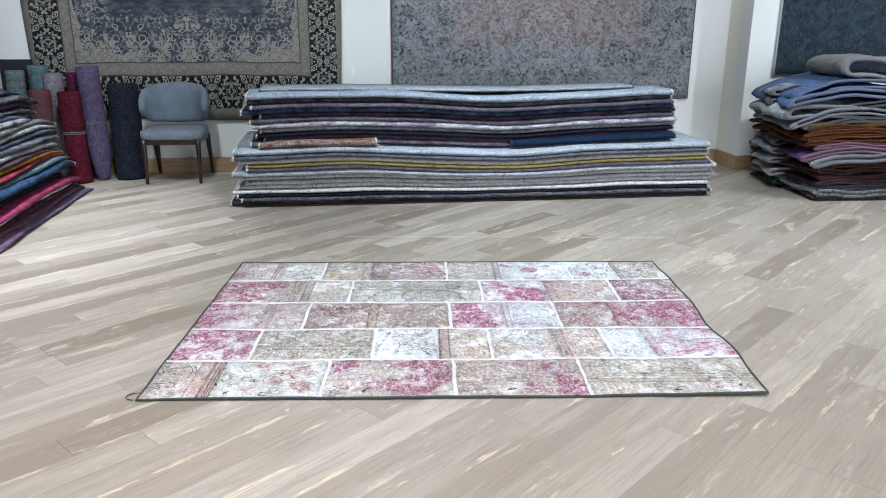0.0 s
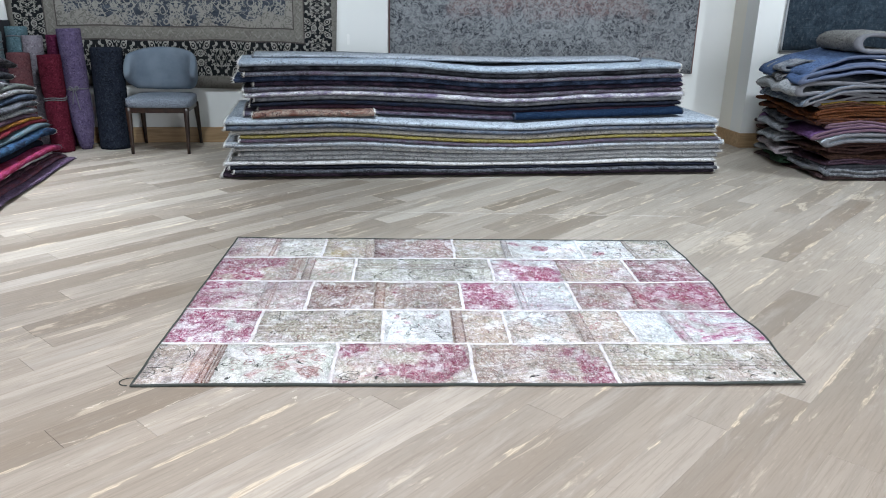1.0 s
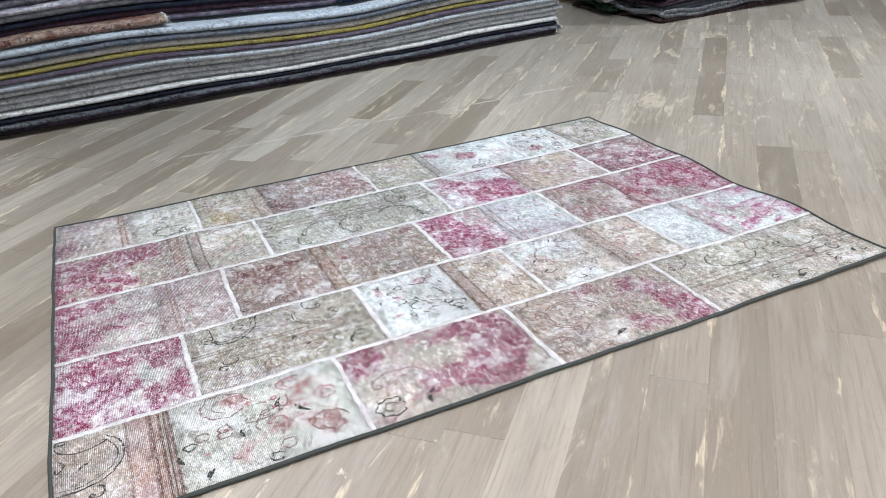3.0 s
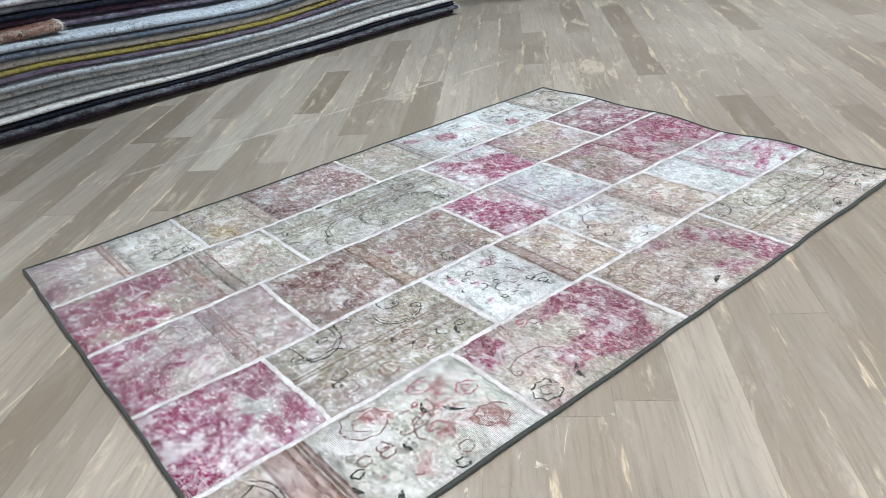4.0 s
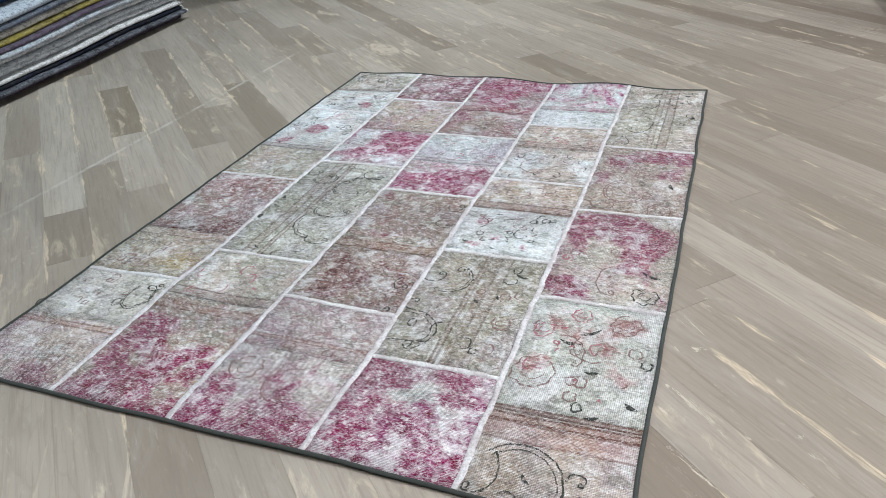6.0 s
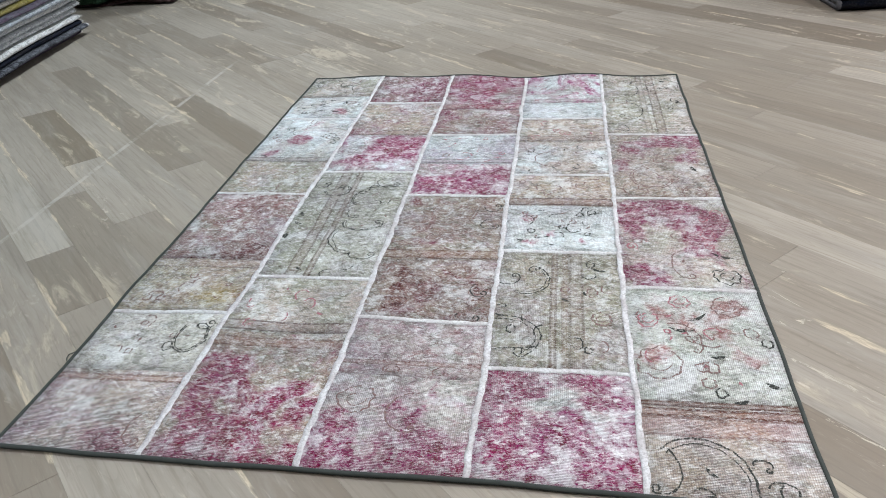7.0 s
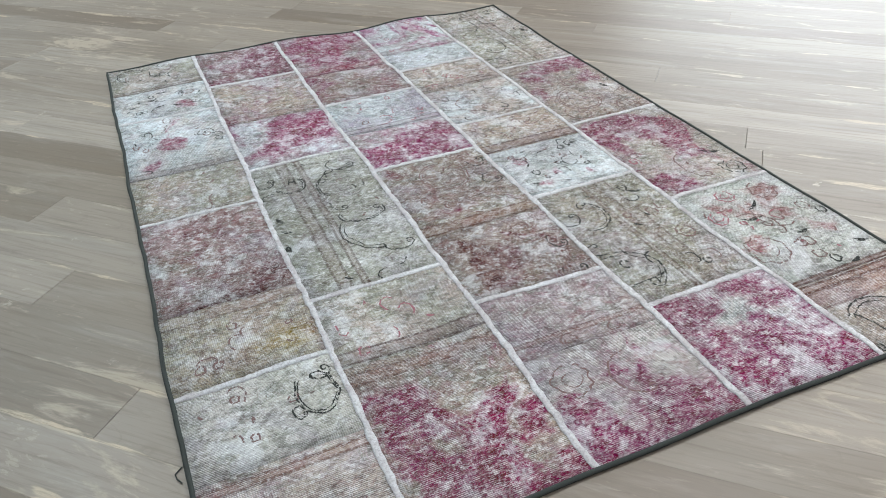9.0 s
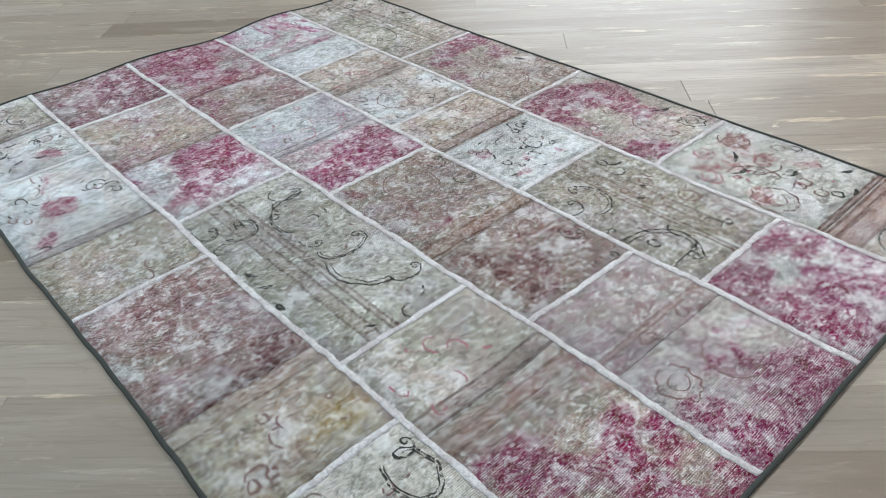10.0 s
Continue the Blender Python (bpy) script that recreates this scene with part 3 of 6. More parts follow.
# woven outlines: arc = (u, v, half length, half width, from, to, curl, double), ring = (u, v, radius), leaf = (u, v, length, width, turn)
# per strip: end of the scrap, whether a white seam follows, and its look
STRIPS = (
    (
        (-0.955, 0, dict(a=CREAM, b=SAND, vines=0.2, lines=(("ink", "arc", (-1.16, -0.60, 0.115, 0.095, 45, -105, 0, 1)), ("ink", "arc", (-1.13, -0.525, 0.06, 0.04, -30, -200, 0.012, 0)), ("ink", "arc", (-1.112, -0.712, 0.018, 0.018, 100, -120, 0.006, 0)), ("ink", "arc", (-1.168, -0.738, 0.025, 0.026, 70, -110, 0, 0)), ("ink", "arc", (-1.20, -0.74, 0.05, 0.008, 0, 100, 0, 0)), ("ink", "arc", (-1.19, -0.597, 0.022, 0.02, 70, -80, 0.008, 0)), ("ink", "leaf", (-1.13, -0.62, 0.03, 0.01, 40))), bands=(("u", -0.972, 0.018, BROWN, 0.9), ("u", -1.012, 0.05, (0.40, 0.20, 0.19), 0.6)), fleck=0.15, dots=0.1)),
        (-0.522, 1, dict(a=(0.52, 0.58, 0.53), b=(0.60, 0.62, 0.58), red=(0.40, 0.22, 0.21), cover=-0.17, spots=((-0.784, -0.744, 0.035, 0.26), (-0.717, -0.711, 0.025, 0.18), (-0.66, -0.60, 0.10, 0.13), (-0.816, -0.559, 0.06, 0.17), (-0.60, -0.735, 0.045, 0.16)), vines=0.1, fleck=0.15, dots=0.0, bands=(("u", -0.948, 0.012, BROWN, 0.8),),
            lines=(("madder", "ring", (-0.582, -0.628, 0.026)), ("madder", "ring", (-0.656, -0.547, 0.027)), ("brown", "ring", (-0.601, -0.735, 0.040)), ("brown", "ring", (-0.706, -0.771, 0.018)), ("ink", "ring", (-0.740, -0.798, 0.014)), ("brown", "ring", (-0.828, -0.665, 0.019)), ("brown", "ring", (-0.880, -0.653, 0.016)), ("ink", "ring", (-0.910, -0.673, 0.014)), ("brown", "ring", (-0.816, -0.559, 0.055)), ("ink", "leaf", (-0.646, -0.659, 0.055, 0.012, 125)), ("ink", "leaf", (-0.690, -0.620, 0.06, 0.012, 75)), ("ink", "leaf", (-0.792, -0.685, 0.034, 0.012, 95)), ("ink", "leaf", (-0.88, -0.786, 0.036, 0.013, 60)), ("ink", "leaf", (-0.932, -0.707, 0.034, 0.014, 105)), ("brown", "arc", (-0.70, -0.68, 0.06, 0.05, 60, 200, 0, 0)), ("brown", "arc", (-0.74, -0.60, 0.07, 0.06, 10, -120, 0.01, 0))), sprigs=14)),
        (-0.016, 1, dict(a=CREAM, b=(0.46, 0.45, 0.39), red=MAGENTA, cover=-0.10, spots=((-0.173, -0.733, 0.085, 0.24), (-0.302, -0.715, 0.06, 0.16), (-0.468, -0.554, 0.055, 0.2), (-0.295, -0.548, 0.09, 0.15), (-0.101, -0.541, 0.085, 0.24), (-0.05, -0.66, 0.05, 0.18)), vines=0.25, dots=0.15, fleck=0.3, lines=(("ink", "ring", (-0.457, -0.759, 0.036)), ("ink", "leaf", (-0.353, -0.765, 0.06, 0.015, 60)), ("brown", "arc", (-0.40, -0.67, 0.07, 0.04, 0, 190, 0.012, 0))), sprigs=12)),
        (0.495, 1, dict(a=SAND, b=CREAM, red=MAGENTA, cover=-0.15, spots=((0.425, -0.683, 0.07, 0.25), (0.359, -0.57, 0.05, 0.25), (0.224, -0.53, 0.05, 0.25), (0.292, -0.742, 0.045, 0.24), (0.45, -0.78, 0.055, 0.26)), vines=0.4, dots=0.2, fleck=0.25, lines=(("brown", "arc", (0.02, -0.745, 0.05, 0.034, 0, 300, 0.012, 0)), ("brown", "arc", (0.14, -0.63, 0.085, 0.07, 0, 260, 0, 1)), ("brown", "arc", (0.05, -0.57, 0.05, 0.04, 30, 250, 0.015, 0)), ("ink", "leaf", (0.20, -0.77, 0.05, 0.014, 20)), ("brown", "ring", (0.27, -0.66, 0.022))), sprigs=14, sprig_tint="brown")),
        (HALF_L1, 0, dict(a=(0.40, 0.40, 0.33), b=CREAM, vines=0.25, dots=0.15, lines=(("ink", "arc", (0.745, -0.595, 0.09, 0.05, -10, -230, 0.014, 0)), ("ink", "arc", (1.0, -0.595, 0.08, 0.052, -10, -170, 0.014, 0)), ("ink", "arc", (1.02, -0.72, 0.036, 0.036, 60, 250, 0.01, 0)), ("ink", "arc", (1.05, -0.785, 0.05, 0.03, 90, 300, 0, 0)), ("ink", "arc", (0.55, -0.53, 0.055, 0.055, 30, -110, 0.012, 0)), ("ink", "leaf", (0.841, -0.792, 0.05, 0.018, 20)), ("ink", "leaf", (1.11, -0.75, 0.03, 0.014, 70)), ("brown", "arc", (0.87, -0.58, 0.04, 0.04, 0, 200, 0.01, 0))), bands=(("v", -0.70, 0.03, TAUPE, 0.6), ("v", -0.655, 0.02, TAUPE, 0.4), ("u", 0.95, 0.02, TAUPE, 0.3)), fleck=0.08, sprigs=14, sprig_tint="ink")),
    ),
    (
        (-0.862, 1, dict(a=ICE, b=IVORY, red=MAGENTA, cover=0.075, spots=((-0.942, -0.207, 0.08, 0.14), (-1.152, -0.295, 0.09, 0.14), (-1.114, -0.453, 0.06, 0.12), (-0.965, -0.35, 0.05, -0.09)), vines=0.15, fleck=0.5, worn=0.4, dots=0.1)),
        (-0.352, 1, dict(a=OLIVE, b=(0.40, 0.37, 0.31), vines=0.25, dots=0.1, lines=(("ink", "arc", (-0.745, -0.19, 0.088, 0.103, 10, -140, 0.02, 1)), ("ink", "arc", (-0.79, -0.22, 0.006, 0.036, 90, -90, 0, 0)), ("ink", "arc", (-0.495, -0.25, 0.065, 0.06, 150, 340, 0.016, 1)), ("ink", "arc", (-0.49, -0.2, 0.03, 0.03, 90, 300, 0.01, 0)), ("ink", "arc", (-0.63, -0.20, 0.025, 0.03, 180, 20, 0.01, 0)), ("brown", "ring", (-0.66, -0.44, 0.026)), ("brown", "ring", (-0.55, -0.42, 0.016)), ("ink", "leaf", (-0.44, -0.44, 0.04, 0.012, 70))), bands=(("v", -0.322, 0.012, TAUPE, 0.6), ("v", -0.378, 0.03, TAUPE, 0.5), ("v", -0.35, 0.012, BROWN, 0.25)), fleck=0.2, sprigs=16, sprig_tint="ink")),
        (-0.074, 0, dict(a=ICE, b=(0.70, 0.74, 0.75), red=(0.36, 0.06, 0.13), cover=-0.22, spots=((-0.245, -0.317, 0.028, 0.34), (-0.294, -0.401, 0.02, 0.28), (-0.144, -0.234, 0.028, 0.26), (-0.29, -0.25, 0.02, 0.2)), vines=0.1, fleck=0.08, worn=0.3, dots=0.15, sprigs=26, sprig_tint="ink")),
        (0.152, 1, dict(a=SAND, b=CREAM, vines=0.3, bands=(("u", -0.045, 0.04, ROSE, 0.7),), fleck=0.22, sprigs=10, sprig_tint="brown")),
        (0.43, 0, dict(a=CREAM, b=ICE, vines=0.3, lines=(("brown", "arc", (0.28, -0.30, 0.06, 0.06, 0, 200, 0.012, 0)),), fleck=0.2, sprigs=12, sprig_tint="ink")),
        (0.662, 1, dict(a=SAND, b=CREAM, vines=0.3, bands=(("u", 0.465, 0.04, ROSE, 0.55),), fleck=0.3, sprigs=9)),
        (0.84, 0, dict(a=ICE, b=(0.72, 0.76, 0.82), vines=0.08, fleck=0.04, worn=0.3, dots=0.1)),
        (HALF_L1, 0, dict(a=ICE, b=MAUVE, red=(0.38, 0.07, 0.21), cover=-0.03, slope=(0.12, 0.3), mid=(1.0, -0.33), vines=0.15, bands=(("u", 0.865, 0.03, MAUVE, 0.5),), fleck=0.3, sprigs=8)),
    ),
    (
        (-0.905, 0, dict(a=IVORY, b=MAUVE, red=MAGENTA, cover=-0.06, spots=((-1.062, 0.124, 0.05, 0.2), (-1.169, 0.029, 0.07, 0.24), (-1.06, -0.025, 0.045, 0.2), (-1.115, -0.059, 0.045, 0.2), (-1.159, -0.101, 0.06, 0.22), (-1.16, 0.13, 0.05, 0.2)), vines=0.25, dots=0.15, lines=(("brown", "ring", (-0.99, 0.09, 0.045)), ("brown", "arc", (-1.02, -0.04, 0.06, 0.06, 0, 180, 0.012, 0))), fleck=0.4)),
        (-0.69, 1, dict(a=MAUVE, b=(0.42, 0.37, 0.36), vines=0.2, dots=0.15, bands=(("u", -0.935, 0.02, BROWN, 0.7), ("u", -0.857, 0.012, BROWN, 0.5)), lines=(("brown", "ring", (-0.89, 0.04, 0.022)), ("brown", "ring", (-0.89, -0.07, 0.018))), fleck=0.45)),
        (-0.404, 0, dict(a=TAUPE, b=(0.33, 0.27, 0.24), red=(0.16, 0.075, 0.065), cover=-0.08, spots=((-0.637, 0.074, 0.06, 0.18), (-0.53, 0.02, 0.06, 0.1)), vines=0.3, dots=0.15, lines=(("ink", "arc", (-0.665, -0.11, 0.025, 0.03, 60, 260, 0.01, 0)), ("ink", "arc", (-0.55, -0.13, 0.03, 0.025, 30, 220, 0.01, 0)), ("brown", "ring", (-0.56, 0.04, 0.03))), fleck=0.3, sprigs=10, sprig_tint="brown")),
        (-0.01, 1, dict(a=TAUPE, b=(0.37, 0.34, 0.28), red=(0.24, 0.09, 0.11), cover=-0.14, spots=((-0.05, 0.12, 0.04, 0.24), (-0.30, 0.06, 0.06, 0.12)), vines=0.3, dots=0.15, bands=(("u", -0.375, 0.04, BROWN, 0.6),), lines=(("brown", "arc", (-0.13, -0.01, 0.075, 0.07, 0, 300, 0, 1)), ("ink", "arc", (-0.20, -0.13, 0.03, 0.03, 0, 230, 0.012, 0)), ("ink", "arc", (-0.08, -0.13, 0.04, 0.025, 90, 270, 0.01, 0)), ("brown", "ring", (-0.28, 0.03, 0.024))), fleck=0.3, sprigs=12, sprig_tint="brown")),
        (0.24, 0, dict(a=MAUVE, b=ICE, red=MAGENTA, cover=-0.05, spots=((0.083, -0.112, 0.085, 0.2), (0.069, -0.007, 0.08, 0.2), (0.06, 0.10, 0.06, 0.16)), vines=0.15, dots=0.15, fleck=0.35)),
        (0.50, 1, dict(a=ICE, b=(0.50, 0.47, 0.55), vines=0.25, dots=0.2, bands=(("u", 0.262, 0.025, MAUVE, 0.6),), fleck=0.3, sprigs=12)),
        (0.77, 0, dict(a=TAUPE, b=ROSE, red=WINE, cover=-0.06, slope=(0.2, 0.1), mid=(0.65, 0.0), vines=0.2, dots=0.15, fleck=0.4, worn=0.2)),
        (HALF_L1, 0, dict(a=ROSE, b=MAUVE, red=MAGENTA, cover=0.0, spots=((1.028, 0.038, 0.09, 0.16), (1.12, -0.03, 0.07, 0.16), (0.92, 0.05, 0.05, 0.1)), vines=0.15, dots=0.15, bands=(("u", 0.80, 0.05, BROWN, 0.5),), fleck=0.5, worn=0.22)),
    ),
    (
        (-0.76, 0, dict(a=(0.35, 0.30, 0.27), b=SAND, red=MAGENTA, cover=-0.06, spots=((-0.914, 0.413, 0.06, 0.24), (-0.993, 0.238, 0.065, 0.2), (-1.157, 0.38, 0.09, 0.26), (-1.163, 0.193, 0.05, 0.22), (-1.09, 0.30, 0.05, 0.12), (-1.02, 0.45, 0.05, 0.16)), vines=0.25, dots=0.15, bands=(("u", -0.80, 0.03, BROWN, 0.6),), fleck=0.3)),
        (-0.512, 1, dict(a=(0.42, 0.42, 0.35), b=CREAM, vines=0.15, dots=0.1, bands=(("u", -0.735, 0.035, ROSE, 0.65),), fleck=0.1, sprigs=7)),
        (0.162, 1, dict(a=(0.33, 0.34, 0.29), b=(0.47, 0.48, 0.43), vines=0.2, dots=0.1, lines=(("ink", "arc", (0.085, 0.465, 0.05, 0.030, 40, 250, 0.012, 1)), ("ink", "arc", (0.02, 0.40, 0.043, 0.042, 100, 330, 0.014, 1)), ("ink", "arc", (-0.03, 0.465, 0.03, 0.024, 90, -40, 0, 0)), ("ink", "arc", (-0.03, 0.30, 0.055, 0.038, 30, 160, 0, 1)), ("ink", "arc", (-0.02, 0.23, 0.075, 0.1, 70, -15, 0, 0)), ("ink", "arc", (-0.13, 0.30, 0.04, 0.025, 80, 200, 0.01, 0)), ("ink", "arc", (-0.205, 0.265, 0.04, 0.062, 60, 290, 0.014, 1)), ("ink", "arc", (-0.285, 0.26, 0.10, 0.085, 60, 180, 0.0, 1)), ("ink", "arc", (-0.385, 0.225, 0.024, 0.04, 90, 290, 0.012, 0)), ("ink", "arc", (-0.49, 0.29, 0.02, 0.03, 0, 180, 0, 0)), ("ink", "arc", (0.08, 0.24, 0.035, 0.04, 30, 240, 0.012, 0)), ("ink", "leaf", (-0.145, 0.467, 0.036, 0.014, 30)), ("ink", "leaf", (-0.202, 0.466, 0.032, 0.012, 60)), ("ink", "leaf", (-0.285, 0.48, 0.032, 0.016, 0))), bands=(("v", 0.40, 0.03, TAUPE, 0.6), ("v", 0.352, 0.014, TAUPE, 0.6)), fleck=0.08, sprigs=12, sprig_tint="ink")),
        (0.50, 0, dict(a=MAUVE, b=ICE, red=MAGENTA, cover=-0.03, spots=((0.40, 0.24, 0.09, 0.14), (0.24, 0.42, 0.05, 0.18), (0.32, 0.32, 0.06, 0.08)), vines=0.2, dots=0.15, fleck=0.45)),
        (0.85, 1, dict(a=SAND, b=MAUVE, red=WINE, cover=-0.08, slope=(-0.1, 0.0), mid=(0.67, 0.33), vines=0.25, dots=0.15, bands=(("u", 0.53, 0.04, ROSE, 0.6),), fleck=0.35)),
        (HALF_L1, 0, dict(a=ROSE, b=MAUVE, red=WINE, cover=0.02, slope=(-0.2, -0.2), mid=(1.0, 0.33), vines=0.2, dots=0.15, fleck=0.45)),
    ),
    (
        (-0.93, 0, dict(a=CREAM, b=MAUVE, red=(0.26, 0.13, 0.16), cover=-0.13, spots=((-1.12, 0.66, 0.08, 0.14), (-1.15, 0.55, 0.05, 0.14)), vines=0.3, dots=0.15, lines=(("brown", "arc", (-1.12, 0.53, 0.05, 0.03, 30, 200, 0.012, 0)),), bands=(("u", -0.951, 0.018, BROWN, 0.6),), fleck=0.25)),
        (-0.692, 1, dict(a=(0.52, 0.52, 0.47), b=IVORY, vines=0.12, dots=0.1, lines=(("ink", "arc", (-0.795, 0.558, 0.062, 0.042, 40, 330, 0.014, 1)), ("ink", "arc", (-0.745, 0.535, 0.022, 0.02, 90, 300, 0.008, 0)), ("ink", "arc", (-0.835, 0.60, 0.018, 0.015, 0, 220, 0.006, 0))), fleck=0.06, sprigs=8, sprig_tint="brown")),
        (-0.43, 0, dict(a=SAND, b=(0.50, 0.48, 0.38), red=(0.38, 0.30, 0.13), cover=-0.13, spots=((-0.60, 0.57, 0.06, 0.22),), vines=0.25, dots=0.15, fleck=0.12, bands=(("u", -0.45, 0.04, ROSE, 0.5),), sprigs=8, sprig_tint="brown")),
        (-0.008, 1, dict(a=(0.30, 0.22, 0.21), b=(0.36, 0.28, 0.28), red=(0.17, 0.095, 0.09), cover=-0.07, spots=((-0.30, 0.73, 0.045, -0.3),), vines=0.2, dots=0.15, fleck=0.45, worn=0.32)),
        (0.257, 0, dict(a=SAND, b=OLIVE, vines=0.2, dots=0.1, fleck=0.08, sprigs=6, sprig_tint="brown")),
        (0.675, 1, dict(a=ICE, b=IVORY, red=(0.34, 0.10, 0.16), cover=-0.15, spots=((0.447, 0.666, 0.04, 0.28), (0.33, 0.75, 0.035, 0.24), (0.58, 0.64, 0.06, 0.16)), dots=0.2, vines=0.15, bands=(("u", 0.275, 0.03, ROSE, 0.5),), fleck=0.2, sprigs=18, sprig_tint="ink")),
        (0.93, 0, dict(a=ICE, b=IVORY, red=(0.34, 0.08, 0.13), cover=-0.2, spots=((0.765, 0.59, 0.03, 0.3),), vines=0.15, fleck=0.1, dots=0.2, lines=(("ink", "leaf", (0.895, 0.657, 0.036, 0.014, 80)), ("ink", "leaf", (0.839, 0.695, 0.036, 0.014, 110)), ("ink", "leaf", (0.762, 0.616, 0.036, 0.014, 70)), ("ink", "leaf", (0.774, 0.675, 0.034, 0.012, 100)), ("ink", "leaf", (0.80, 0.76, 0.03, 0.012, 95))), sprigs=14, sprig_tint="ink")),
        (HALF_L1, 0, dict(a=(0.40, 0.40, 0.33), b=CREAM, vines=0.2, dots=0.1, lines=(("ink", "arc", (1.11, 0.735, 0.06, 0.055, -60, 140, 0.012, 1)), ("ink", "arc", (1.10, 0.645, 0.045, 0.028, 60, 250, 0.01, 0)), ("ink", "arc", (1.05, 0.58, 0.04, 0.03, 0, 180, 0.01, 0))), bands=(("u", 0.95, 0.02, TAUPE, 0.6),), fleck=0.1, sprigs=6, sprig_tint="ink")),
    ),
)


def thread_material(name, colour):
    """Dark wool of a drawn line, worn away here and there."""
    g = Nodes(name, 0.95, 0, 0.05)
    v = g.coords()
    g.put(g.b.inputs["Alpha"], g.step(g.noise(v, 110, 4, 0.78), 0.39, 0.51))
    return g.done(g.mix(g.noise(v, 300, 2), colour, tuple(x * 2.6 for x in colour)))


THREADS = {"ink": thread_material("ink_wool", (0.028, 0.030, 0.028)), "brown": thread_material("brown_wool", (0.115, 0.075, 0.072)), "madder": thread_material("madder_wool", (0.20, 0.085, 0.10))}


def ribbon(bm, points, width, inside):
    """A flat woven line over the rug; the knots set it in small steps."""
    knot = 0.0032
    pts = []
    for u, v in points:
        p = (round((u + 0.004 * noise.noise(Vector((u * 45, v * 45, 3)))) / knot) * knot, v + 0.004 * noise.noise(Vector((u * 45, v * 45, 9))))
        if inside(*p) and (not pts or math.dist(p, pts[-1]) > 0.001):
            pts.append(p)
    rows = []
    for i, (u, v) in enumerate(pts):
        a, b = pts[max(0, i - 1)], pts[min(len(pts) - 1, i + 1)]
        dx, dy = b[0] - a[0], b[1] - a[1]
        q = math.hypot(dx, dy) or 1.0
        w = width * (0.75 + 0.5 * noise.noise(Vector((u * 70, v * 70, 5)))) / 2
        rows.append([bm.verts.new(rug_point(u + s * dy / q * w, v - s * dx / q * w, 0.0007)) for s in (-1, 1)])
    for (p, q), (a, b) in zip(rows, rows[1:]):
        if (Vector(p.co) - Vector(a.co)).length < 0.03:
            bm.faces.new((p, q, b, a))


def arc_points(cu, cv, ru, rv, a0, a1, curl=0.0, scale=1.0):
    n = max(6, int(abs(a1 - a0) * max(ru, rv) * 4.5))
    out = [(cu + ru * scale * math.cos(radians(a0 + (a1 - a0) * k / n)), cv + rv * scale * math.sin(radians(a0 + (a1 - a0) * k / n))) for k in range(n + 1)]
    if curl:
        way = 1 if a1 > a0 else -1
        (eu, ev), (bu, bv) = out[-1], out[-2]
        head = math.atan2(ev - bv, eu - bu) + way * math.pi / 2
        mu, mv = eu + curl * math.cos(head), ev + curl * math.sin(head)
        for k in range(1, 15):
            a = head + math.pi + way * k * 0.42
            r = curl * (1 - k / 20)
            out.append((mu + r * math.cos(a), mv + r * math.sin(a)))
    return out


